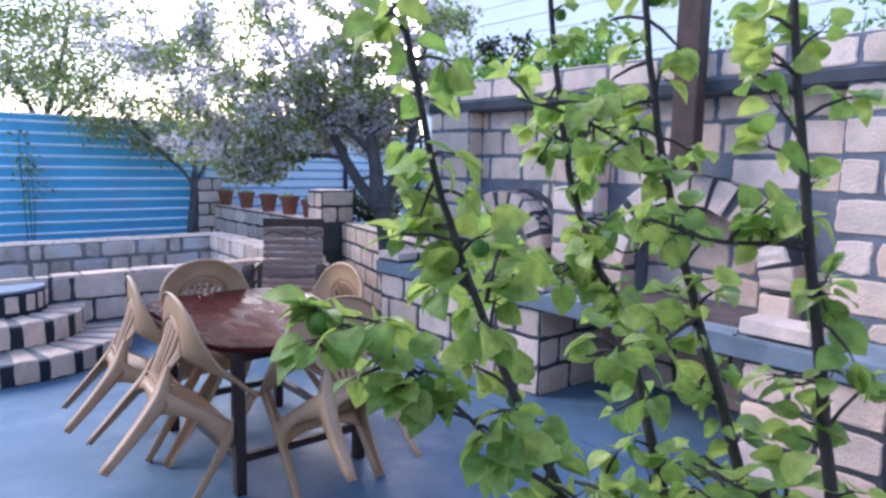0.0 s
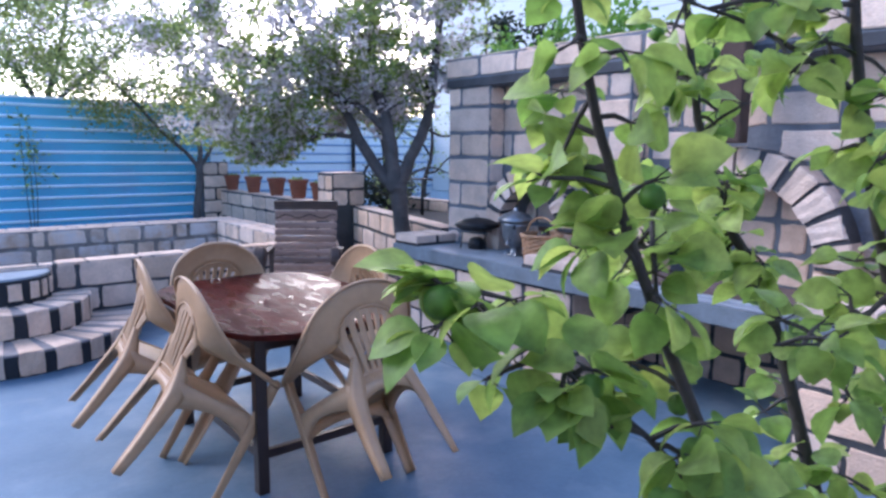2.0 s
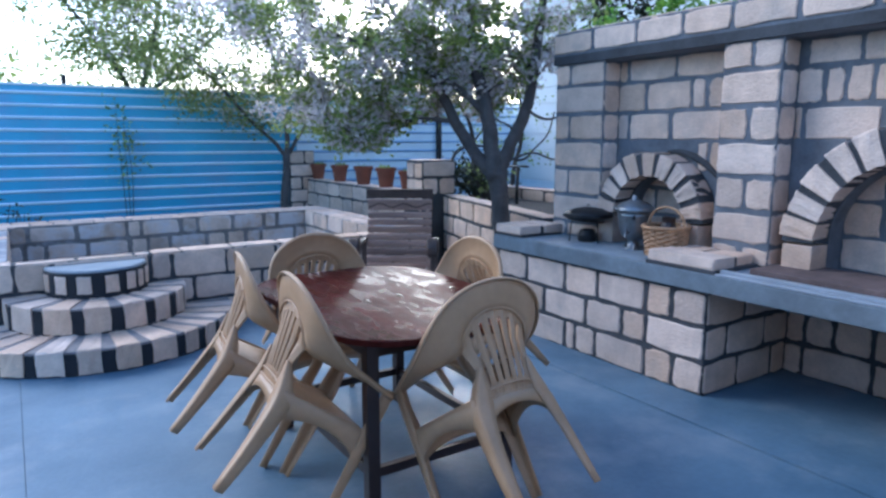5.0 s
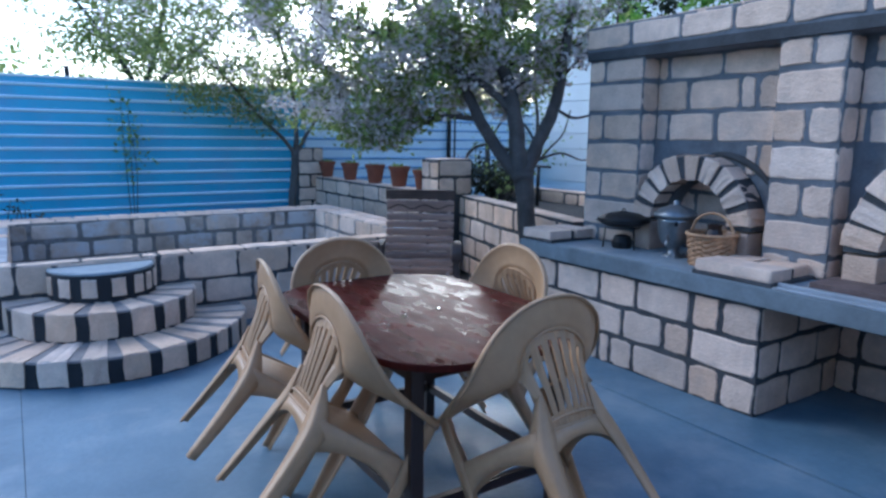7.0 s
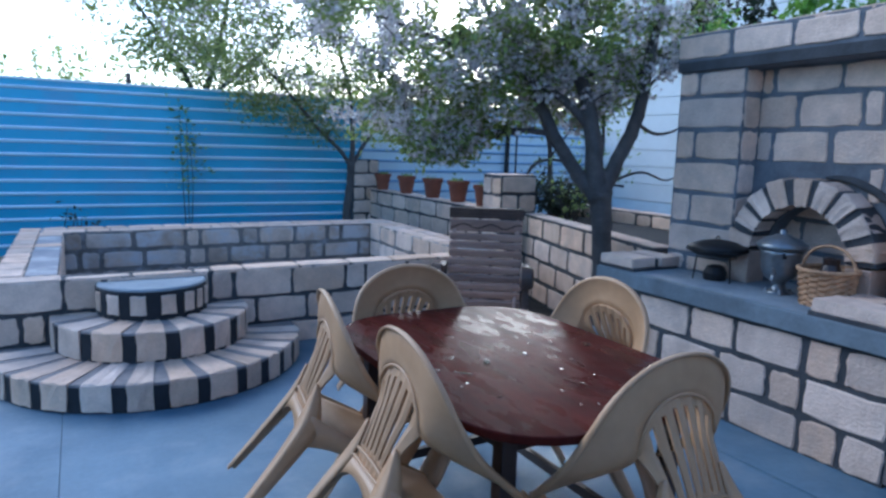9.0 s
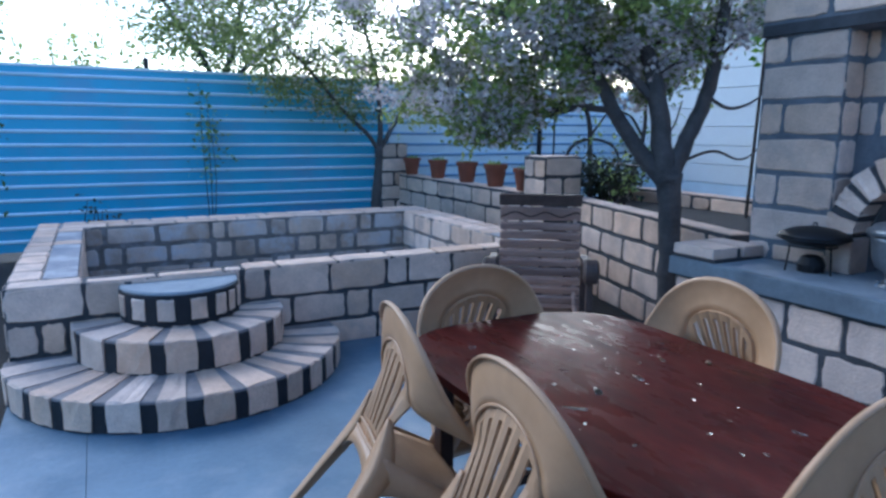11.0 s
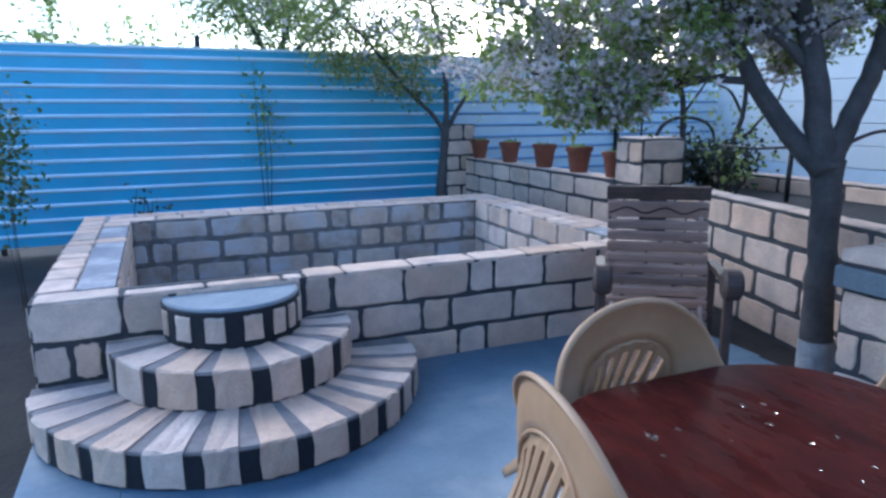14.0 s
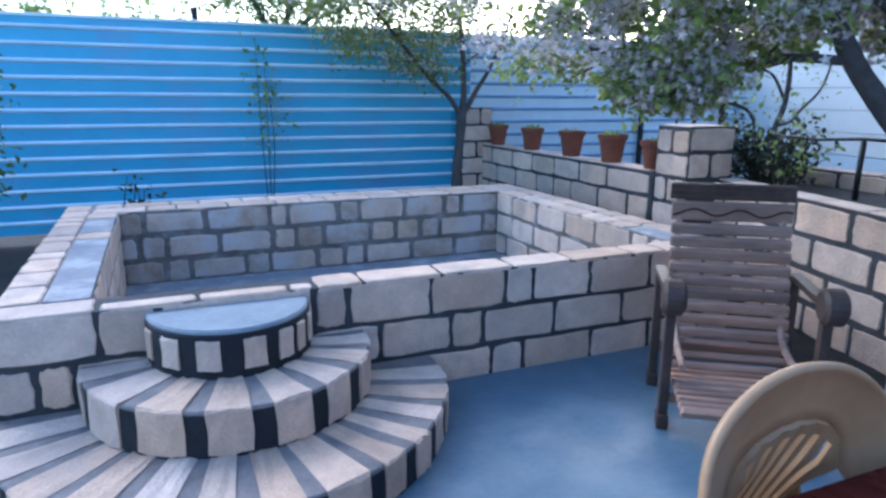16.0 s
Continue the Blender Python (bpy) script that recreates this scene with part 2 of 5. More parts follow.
def tube(bm, pts, radii, sides=8, cap=True):
    """A tapered tube along pts."""
    rings = []
    radii = [float(w) for w in radii]
    up = Vector((0.31, 0.17, 0.93))
    for i, p in enumerate(pts):
        p = Vector(p)
        a = Vector(pts[max(i - 1, 0)])
        b = Vector(pts[min(i + 1, len(pts) - 1)])
        d = (b - a).normalized()
        s = d.cross(up)
        if s.length < 1e-3:
            s = d.cross(Vector((1, 0, 0)))
        s.normalize()
        t = d.cross(s)
        rings.append([bm.verts.new(p + radii[i] * (math.cos(k * 2 * math.pi / sides) * s + math.sin(k * 2 * math.pi / sides) * t)) for k in range(sides)])
    for a, b in zip(rings, rings[1:]):
        for k in range(sides):
            bm.faces.new((a[k], a[(k + 1) % sides], b[(k + 1) % sides], b[k]))
    if cap:
        bm.faces.new(rings[0][::-1])
        bm.faces.new(rings[-1])
    return bm


def lathe(bm, profile, sides=24, centre=(0, 0)):
    rings = []
    for r, z in profile:
        rings.append([bm.verts.new((centre[0] + r * math.cos(k * 2 * math.pi / sides), centre[1] + r * math.sin(k * 2 * math.pi / sides), z)) for k in range(sides)])
    for a, b in zip(rings, rings[1:]):
        for k in range(sides):
            bm.faces.new((a[k], a[(k + 1) % sides], b[(k + 1) % sides], b[k]))
    bm.faces.new(rings[0][::-1])
    bm.faces.new(rings[-1])
    return bm


def spline(pts, n):
    """n points on a smooth curve through pts."""
    out = []
    P = [Vector(p) for p in pts]
    P = [2 * P[0] - P[1]] + P + [2 * P[-1] - P[-2]]
    segs = len(P) - 3
    for i in range(n):
        u = i / (n - 1) * segs
        k = min(int(u), segs - 1)
        t = u - k
        a, b, c, d = P[k:k + 4]
        out.append(0.5 * ((2 * b) + (c - a) * t + (2 * a - 5 * b + 4 * c - d) * t * t + (3 * b - a - 3 * c + d) * t ** 3))
    return out


# ---- masonry ----
rng = random.Random(5)


def stone(w, h, d, chip=0.0062):
    """A rough-cut stone face w by h that stands d out of its joints: x along, z up, front towards -y."""
    bm = bmesh.new()
    r = min(0.015, w * 0.2, h * 0.2)
    ring = []
    for cx, cz, a0 in ((w / 2 - r, h / 2 - r, 0), (-w / 2 + r, h / 2 - r, 90), (-w / 2 + r, -h / 2 + r, 180), (w / 2 - r, -h / 2 + r, 270)):
        q = r * rng.uniform(0.5, 1.0)
        for a in (10, 45, 80):
            ring.append((cx + q * math.cos(radians(a0 + a)) + rng.uniform(-chip, chip), cz + q * math.sin(radians(a0 + a)) + rng.uniform(-chip, chip)))
        nx, nz = {0: (0, h / 2), 90: (-w / 2, 0), 180: (0, -h / 2), 270: (w / 2, 0)}[a0]
        ax, az = (w / 2 - 1.6 * r, 0) if nx == 0 else (0, h / 2 - 1.6 * r)
        for q2 in (0.62, 0.0, -0.62):
            q3 = q2 * (1 if a0 in (0, 90) else -1)
            ring.append((nx + ax * q3 + rng.uniform(-chip, chip), nz + az * q3 + rng.uniform(-chip, chip)))
    k = len(ring)
    back = [bm.verts.new((x, 0.012, z)) for x, z in ring]
    mid = [bm.verts.new((x, -d + 0.005, z)) for x, z in ring]
    front = [bm.verts.new((x * (1 - 0.014 / w), -d + rng.uniform(-0.0015, 0.0015), z * (1 - 0.014 / h))) for x, z in ring]
    for a, b in ((back, mid), (mid, front)):
        for i in range(k):
            bm.faces.new((a[i], a[(i + 1) % k], b[(i + 1) % k], b[i]))
    bm.faces.new(front)
    bmesh.ops.recalc_face_normals(bm, faces=bm.faces)
    return bm


def lay(parent, face, u0, u1, v0, rows, joint=0.03, d=0.009, length=0.39, name="block", cut=None, mat=None):
    """Lay stones on a face. face: a matrix whose x runs along the wall, z up, -y out. rows: (height, list of joint places, or None for a random bond)."""
    v = v0
    for i, (h, joints) in enumerate(rows):
        if joints is None:
            joints = []
            u = u0 + rng.choice((0.12, 0.2, 0.3, 0.39))
            while u < u1 - 0.1:
                joints.append(u)
                u += rng.choice((length, length, length * 0.95, length * 1.05, length * 0.5, length * 0.4)) + joint
        ends = [u0 - joint / 2] + list(joints) + [u1 + joint / 2]
        for a, b in zip(ends, ends[1:]):
            a2, b2 = a + joint / 2 * rng.uniform(0.7, 1.3), b - joint / 2 * rng.uniform(0.7, 1.3)
            if b2 - a2 < 0.03:
                continue
            c = ((a2 + b2) / 2, v + h / 2)
            if cut and cut(a2, b2, v, v + h):
                continue
            part(name, stone(b2 - a2, h - joint * rng.uniform(0.8, 1.2), d), mat or M_STONE, parent, at=face @ pose(c[0], 0, c[1]))
        v += h


def structure(name, bm, mat, label, category):
    return tagged(link(name, bm, mat), label, category, kind="structure")


FACE_MX = lambda x: pose(x, 0, 0, 0, 0, -90)      # faces -x; along = -y
FACE_MY = lambda y: pose(0, y, 0, 0, 0, 0)        # faces -y; along = +x
FACE_PY = lambda y: pose(0, y, 0, 0, 0, 180)      # faces +y; along = -x
FACE_PX = lambda x: pose(x, 0, 0, 0, 0, 90)       # faces +x; along = +y


# ---- ground ----
bm = bmesh.new()
for x0, x1, y0, y1 in ((-400, -0.05, -400, 400), (-0.05, 12, -400, 400), (12, 400, -400, 400)):
    bm.faces.new([bm.verts.new(p) for p in ((x0, y0, -0.06), (x1, y0, -0.06), (x1, y1, -0.06), (x0, y1, -0.06))])
bmesh.ops.remove_doubles(bm, verts=bm.verts, dist=0.001)
structure("ground", bm, M_SOIL, "bare dark soil around the paved patio", "ground")
patio = structure("floor", boxes(((0.355, -6, -0.12), (3.424, 6.93, 0.0)), ((-0.05, -6, -0.12), (0.352, 6.93, -0.002)), ((3.427, -6, -0.12), (4.0, 6.1, 0.009)), ((4.0, -6, -0.12), (4.9, 5.45, 0.009)), ((3.0, 6.1, -0.12), (4.05, 7.2, -0.001))), M_FLOOR, "smooth blue-grey concrete patio with cast joints", "floor")

# ---- tub ----
RIM = 0.615
tub = structure("wall_tub_front", boxes(((-0.05, 6.94, -0.1), (4.06, 7.14, RIM - 0.012))), M_MORTAR, "front wall of an empty stone basin, pale blocks in dark joints", "basin wall")
tub_b = structure("wall_tub_back", boxes(((-0.05, 9.54, -0.1), (4.06, 9.98, RIM - 0.012))), M_JOINT, "back wall of the empty stone basin", "basin wall")
tub_l = structure("wall_tub_left", boxes(((-0.05, 7.14, -0.1), (0.34, 9.54, RIM - 0.012))), M_JOINT, "end wall of the empty stone basin with a cement strip", "basin wall")
tub_r = structure("wall_tub_right", boxes(((3.69, 7.14, -0.1), (4.06, 9.54, RIM - 0.012))), M_JOINT, "end wall of the empty stone basin beside the planter", "basin wall")
structure("floor_tub", boxes(((0.34, 7.14, -0.1), (3.69, 9.54, 0.01))), M_SMEAR, "bare cement floor of the empty basin", "basin floor")

# ---- pot wall, post, column ----
pot_wall = structure("wall_pots", boxes(((4.59, 8.375, -0.1), (4.84, 12.0, 0.888))), M_MORTAR, "low wall of pale blocks carrying flower pots", "garden wall")
column = structure("column_corner", boxes(((4.3, 11.70, -0.1), (4.72, 12.0, 1.355))), M_MORTAR, "square stone column at the wall's corner", "column")
post = structure("column_post", boxes(((4.60, 7.99, -0.1), (5.07, 8.37, 1.285))), M_MORTAR, "short stone pillar of cut blocks", "pillar")

# ---- planter ----
PLANTER = pose(4.76, 7.41, 0, 0, 0, -14)          # its wall runs askew to the kitchen
planter_bm = box(bmesh.new(), (0.0, -2.05, -0.1), (0.20, 0.59, 0.86), 0.0, PLANTER)
planter = structure("wall_planter", planter_bm, M_MORTAR, "planter wall of pale blocks in dark joints", "garden wall")
planter_back = structure("wall_planter_back", boxes(((5.8, 5.3, -0.1), (6.0, 8.4, 0.93))), M_MORTAR, "back wall of the raised planter", "garden wall")
bed_bm = bmesh.new()
bed_low = [bed_bm.verts.new((x, y, -0.1)) for x, y in ((4.42, 5.46), (5.8, 5.46), (5.8, 8.4), (5.08, 8.4), (5.08, 7.98), (5.02, 7.98))]
bed_top = bmesh.ops.extrude_face_region(bed_bm, geom=[bed_bm.faces.new(bed_low)])["geom"]
for v in bed_top:
    if isinstance(v, bmesh.types.BMVert):
        v.co.z = 0.80
bmesh.ops.recalc_face_normals(bed_bm, faces=bed_bm.faces)
structure("planter_bed", bed_bm, M_SOIL, "dark soil filling the raised planter", "planter soil")

# ---- oven ----
CX = 3.775
counter = structure("wall_counter", boxes(((CX + 0.01, 3.45, -0.1), (4.7, 5.43, 0.655)), ((CX + 0.01, 1.3, -0.1), (4.7, 2.0, 0.655)), ((4.66, 2.0, -0.1), (4.9, 3.45, 0.655))), M_MORTAR, "block base of the outdoor kitchen with an open wood store", "kitchen base")
slab = structure("counter_slab", boxes(((3.735, 1.25, 0.655), (4.7, 5.45, 0.765)), bevel=0.008), M_CEMENT, "long grey cement counter of the outdoor kitchen", "counter")
# added thin skin: its paler colour stands for sky light on the top
part("skylit_skin", boxes(((3.765, 1.27, 0.764), (4.69, 5.44, 0.7685)), bevel=0.001), M_SKYLIT_CEMENT, slab, "dusty cement top, paled by painted sky light")
part("mortar_bed", boxes(((3.758, 5.11, 0.766), (4.175, 5.425, 0.785)), ((3.97, 5.13, 0.785), (4.0, 5.42, 0.842))), M_MORTAR, slab, "dark mortar under the loose blocks")
part("mortar_bed", boxes(((3.748, 3.39, 0.766), (4.18, 3.88, 0.79)), ((3.958, 3.41, 0.79), (3.992, 3.86, 0.843)), ((3.992, 3.618, 0.79), (4.165, 3.652, 0.84))), M_MORTAR, slab, "dark mortar under the loose blocks")


def notch_wall(y0, y1, z0, z1, arches, x0, x1):
    """A wall layer with arched notches that stand on its lower edge."""
    low = [(y0, z0)]
    for cy, cz, r in arches:
        low.append((cy - r, z0))
        low += [(cy - r * math.cos(math.pi * k / 24), cz + r * math.sin(math.pi * k / 24)) for k in range(25)]
        low.append((cy + r, z0))
    low.append((y1, z0))
    bm = bmesh.new()
    for (ya, za), (yb, zb) in zip(low, low[1:]):
        bm.faces.new([bm.verts.new(p) for p in ((x0, ya, za), (x1, ya, za), (x1, yb, zb), (x0, yb, zb))])
        if yb - ya > 1e-5:
            for x in (x0, x1):
                bm.faces.new([bm.verts.new(p) for p in ((x, ya, za), (x, yb, zb), (x, yb, z1), (x, ya, z1))])
    for y in (y0, y1):
        bm.faces.new([bm.verts.new(p) for p in ((x0, y, z0), (x1, y, z0), (x1, y, z1), (x0, y, z1))])
    bm.faces.new([bm.verts.new(p) for p in ((x0, y0, z1), (x1, y0, z1), (x1, y1, z1), (x0, y1, z1))])
    bmesh.ops.remove_doubles(bm, verts=bm.verts, dist=0.0002)
    bmesh.ops.recalc_face_normals(bm, faces=bm.faces)
    return bm


oven = structure("wall_oven", notch_wall(1.3, 5.22, 0.765, 2.12, [(2.6, 0.95, 0.478), (4.27, 0.985, 0.298)], 4.36, 4.50), M_MORTAR_PALE, "tall block wall of the outdoor kitchen with two arched fireplaces", "oven wall")
oven_back = structure("wall_oven_back", boxes(((4.50, 1.3, 0.765), (4.92, 5.22, 2.12))), M_MORTAR_PALE, "back of the outdoor kitchen wall, sooty inside the hearths", "oven wall")
for y0, y1 in ((4.71, 5.22), (3.34, 3.72), (1.3, 1.75)):
    part("pilaster", boxes(((4.19, y0, 0.765), (4.36, y1, 2.12))), M_MORTAR_PALE, oven)
part("cap", boxes(((4.17, 1.3, 2.12), (4.92, 5.24, 2.36))), M_MORTAR_PALE, oven)

# ---- fence ----
def fence_sheet(x0, x1, y, z0, z1):
    return box(bmesh.new(), (x0, y, z0), (x1, y + 0.004, z1))


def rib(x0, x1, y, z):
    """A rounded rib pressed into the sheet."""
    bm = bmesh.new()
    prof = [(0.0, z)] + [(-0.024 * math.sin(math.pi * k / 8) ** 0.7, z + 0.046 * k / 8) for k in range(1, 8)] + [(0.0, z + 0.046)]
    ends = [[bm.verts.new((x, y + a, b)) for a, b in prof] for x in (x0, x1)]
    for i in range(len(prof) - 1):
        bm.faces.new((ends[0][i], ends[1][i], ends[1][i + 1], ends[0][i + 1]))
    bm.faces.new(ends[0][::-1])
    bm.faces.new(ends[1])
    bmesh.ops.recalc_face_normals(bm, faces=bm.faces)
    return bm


fence = thing("fence", pose(0, 0, 0), "tall fence of horizontally ribbed blue sheet steel", "fence")
fence["kind"] = "structure"
for x0, x1, mat, rmat, lab in ((-10.0, -4.1, M_FENCE, M_RIB_HIGHLIGHT, ""), (-4.1, -1.1, M_FENCE, M_RIB_HIGHLIGHT, ""), (-1.1, 1.9, M_FENCE, M_RIB_HIGHLIGHT, ""), (1.9, 4.5, M_FENCE, M_RIB_HIGHLIGHT, ""), (4.5, 7.4, M_FENCE2, M_RIB_SHADOW, "pale weathered blue sheet"), (7.4, 10.4, M_FENCE2, M_RIB_SHADOW, "pale weathered blue sheet")):
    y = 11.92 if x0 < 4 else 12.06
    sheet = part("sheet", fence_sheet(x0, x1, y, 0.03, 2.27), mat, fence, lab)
    # rmat paints a sky highlight on blue sheets, shadow lines on pale ones
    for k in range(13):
        part("rib", rib(x0, x1 - 0.002, y, 0.135 + 0.168 * k), rmat, sheet, "rib paled with a painted sky highlight" if mat is M_FENCE else "")
part("top_rail", boxes(((-10, 11.9, 2.27), (4.5, 11.96, 2.30)), ((4.5, 12.04, 2.27), (10.4, 12.10, 2.30))), M_FENCE2, fence)
for x in (-4.1, -1.1, 1.16, 4.5, 7.4):
    part("post", boxes(((x - 0.03, 11.98, -0.1), (x + 0.03, 12.03, 2.44 if x == 1.16 else 2.26))), M_IRON, fence)

# ---- house ----
house = thing("house", pose(0, 0, 0), "white single-storey house with horizontal siding", "house")
part("wall", boxes(((9.2, -8, 0.75), (15, 11.7, 5.2))), M_WHITE, house)
for k in range(15):
    board = box(bmesh.new(), (9.168, -7.99, 0.0), (9.2, 11.69, 0.285), 0.006)
    part("siding_board", board, M_WHITE, house, at=pose(0, 0, 0.765 + 0.294 * k))
part("plinth", boxes(((9.16, -8, -0.1), (15, 11.74, 0.75))), M_FENCE2, house, "blue painted plinth")

# unseen wall added behind the path, closes the yard and shades -y faces
structure("wall_added_south", boxes(((-6.0, -2.6, -0.1), (9.2, -2.3, 3.1))), M_PLASTER, "plain grey plastered wall added out of view to cut low sky light", "house wall")

# unseen wall added to keep low western sky out of the wood store
structure("wall_added_west", boxes(((-1.9, -2.3, -0.1), (-1.6, 3.6, 3.0))), M_PLASTER, "plain grey plastered wall added out of view beside the path's start, deepens shade", "house wall")

# ---- table ----
def rounded_outline(x0, x1, y0, y1, r, n=8):
    out = []
    for cx, cy, a0 in ((x1 - r, y1 - r, 0), (x0 + r, y1 - r, 90), (x0 + r, y0 + r, 180), (x1 - r, y0 + r, 270)):
        for k in range(n + 1):
            a = radians(a0 + 90 * k / n)
            out.append((cx + r * math.cos(a), cy + r * math.sin(a)))
    return out


def plate(bm, outline, z0, z1, bevel=0.0):
    lo = [bm.verts.new((x, y, z0)) for x, y in outline]
    hi = [bm.verts.new((x, y, z1)) for x, y in outline]
    k = len(outline)
    f = [bm.faces.new(lo[::-1]), bm.faces.new(hi)]
    for i in range(k):
        f.append(bm.faces.new((lo[i], lo[(i + 1) % k], hi[(i + 1) % k], hi[i])))
    if bevel:
        es = [e for e in bm.edges if e.verts[0] in hi and e.verts[1] in hi or e.verts[0] in lo and e.verts[1] in lo]
        es = [e for e in es if any(len(fc.verts) == k for fc in e.link_faces)]
        bmesh.ops.bevel(bm, geom=es, offset=bevel, segments=2, affect="EDGES", profile=0.6)
    return bm


TZ = 0.79
table = thing("dining_table", pose(1.9, 3.91, 0), "glossy wet red-brown wooden table with rounded corners on the patio", "table")
part("tabletop", plate(bmesh.new(), rounded_outline(-0.495, 0.495, -0.71, 0.71, 0.30), TZ - 0.028, TZ, 0.006), M_TABLE, table)
part("apron", boxes(((-0.36, -0.52, TZ - 0.11), (-0.335, 0.52, TZ - 0.028)), ((0.335, -0.52, TZ - 0.11), (0.36, 0.52, TZ - 0.028)), ((-0.335, -0.52, TZ - 0.11), (0.335, -0.495, TZ - 0.028)), ((-0.335, 0.495, TZ - 0.11), (0.335, 0.52, TZ - 0.028))), M_LEG, table)
for sx in (-1, 1):
    for sy in (-1, 1):
        part("leg", box(bmesh.new(), (sx * 0.345 - 0.027, sy * 0.505 - 0.027, 0), (sx * 0.345 + 0.027, sy * 0.505 + 0.027, TZ - 0.03), 0.005), M_LEG, table)
for a, b in (((-0.345, -0.505), (0.345, -0.505)), ((-0.345, 0.505), (0.345, 0.505)), ((-0.345, -0.505), (-0.345, 0.505)), ((0.345, -0.505), (0.345, 0.505))):
    lo = (min(a[0], b[0]) - 0.014, min(a[1], b[1]) - 0.014, 0.165)
    hi = (max(a[0], b[0]) + 0.014, max(a[1], b[1]) + 0.014, 0.205)
    part("stretcher", boxes((lo, hi)), M_LEG, table)

# ---- chairs ----
def channel(path, widths, d1, d2, thick=0.006):
    """A tapered moulded L-section: two webs along d1 and d2 that meet in a rounded corner."""
    bm = bmesh.new()
    rows = []
    for p, w in zip(path, widths):
        p = Vector(p)
        r = 0.22 * w
        prof = [d1 * w, d1 * 0.6 * w, d1 * r, d1 * 0.3 * r + d2 * 0.3 * r, d2 * r, d2 * 0.6 * w, d2 * w]
        rows.append([bm.verts.new(p + q) for q in prof])
    for a, b in zip(rows, rows[1:]):
        for k in range(6):
            bm.faces.new((a[k], a[k + 1], b[k + 1], b[k]))
    bmesh.ops.recalc_face_normals(bm, faces=bm.faces)
    bmesh.ops.solidify(bm, geom=bm.faces[:], thickness=thick)
    return bm


FOOT_Y = 0.234


def make_chair():
    c = thing("plastic_chair", pose(0, 0, 0), "beige moulded plastic armchair tipped forward against the table", "chair", "chairs tipped against the table")
    # seat, dished, with a turned-down front lip
    bm = bmesh.new()
    n = 14
    g = [[None] * (n + 1) for _ in range(n + 1)]
    for i in range(n + 1):
        for j in range(n + 1):
            u, v = i / n * 2 - 1, j / n
            w = 0.225 - 0.075 * (1 - v) ** 1.5
            x, y = u * w, -0.185 + 0.42 * v
            z = 0.418 - 0.018 * (1 - u * u) * math.sin(math.pi * min(v * 1.1, 1)) - 0.05 * max(0, v - 0.86) ** 1.3 * 9
            g[i][j] = bm.verts.new((x, y, z))
    for i in range(n):
        for j in range(n):
            bm.faces.new((g[i][j], g[i + 1][j], g[i + 1][j + 1], g[i][j + 1]))
    bm.normal_update()
    bmesh.ops.solidify(bm, geom=bm.faces[:], thickness=0.008)
    seat = part("seat", bm, M_PLASTIC, c, smooth=True)
    # aprons under the seat, arched between the legs
    def apron(p, q, bow, deep, rise):
        bm = bmesh.new()
        p, q = Vector(p), Vector(q)
        rows = []
        for k in range(17):
            u = k / 16
            at = p.lerp(q, u) + Vector(bow) * math.sin(math.pi * u)
            low = at - Vector((0, 0, deep - rise * math.sin(math.pi * u) ** 0.6))
            rows.append([bm.verts.new(at), bm.verts.new(at.lerp(low, 0.5)), bm.verts.new(low)])
        for a, b in zip(rows, rows[1:]):
            for k in range(2):
                bm.faces.new((a[k], a[k + 1], b[k + 1], b[k]))
        bm.normal_update()
        bmesh.ops.solidify(bm, geom=bm.faces[:], thickness=0.008)
        return bm
    for sx in (-1, 1):
        part("apron", apron((sx * 0.170, -0.165, 0.428), (sx * 0.252, 0.222, 0.415), (sx * 0.012, 0, 0), 0.15, 0.085), M_PLASTIC, seat, smooth=True)
    part("apron", apron((-0.235, 0.225, 0.395), (0.235, 0.225, 0.395), (0, 0.012, 0), 0.12, 0.07), M_PLASTIC, seat, smooth=True)
    part("apron", apron((-0.15, -0.176, 0.41), (0.15, -0.176, 0.41), (0, -0.012, 0), 0.10, 0.06), M_PLASTIC, seat, smooth=True)
    # fan of slats, narrow at the seat and spread under the arch
    slats, edge = 7, []
    u = -1.0
    unit = 2.0 / (slats * 1.8 + (slats - 1))
    for k in range(slats):
        edge += [u, u + 0.9 * unit, u + 1.8 * unit]
        u += 2.8 * unit
    edge[-1] = 1.0
    nv = 22

    def fan(u, v):
        zt = 0.612 + 0.122 * math.sqrt(max(1 - u * u, 0.0))
        z = 0.405 + v * (zt - 0.405)
        x = u * (0.112 + 0.053 * max(v, 0) ** 1.7)
        bend = float(np.interp(z, (0.40, 0.46, 0.61, 0.67, 0.732), (0.3, 0.6, 1.8, 0.9, 0.5)))
        return Vector((x, -0.172 - 0.22 * (z - 0.405) + bend * x * x, z))

    bm = bmesh.new()
    grid = [[bm.verts.new(fan(e, j / nv) + Vector((0, -0.0045 if i % 3 == 1 else 0, 0))) for j in range(nv + 1)] for i, e in enumerate(edge)]
    for i in range(len(edge) - 1):
        for j in range(nv):
            v = (j + 0.5) / nv
            if i % 3 == 2 and 0.19 < v < 0.90:
                continue
            bm.faces.new((grid[i][j], grid[i + 1][j], grid[i + 1][j + 1], grid[i][j + 1]))
    bm.normal_update()
    bmesh.ops.solidify(bm, geom=bm.faces[:], thickness=0.012)
    back = part("backrest", bm, M_PLASTIC, c)
    bm = bmesh.new()
    tube(bm, [fan(-1.03 + 2.06 * k / 16, 0.13) + Vector((0, -0.008, 0)) for k in range(17)], [0.0055] * 17, 8)
    part("back_ridge", bm, M_PLASTIC, back, smooth=True)
    bm = bmesh.new()
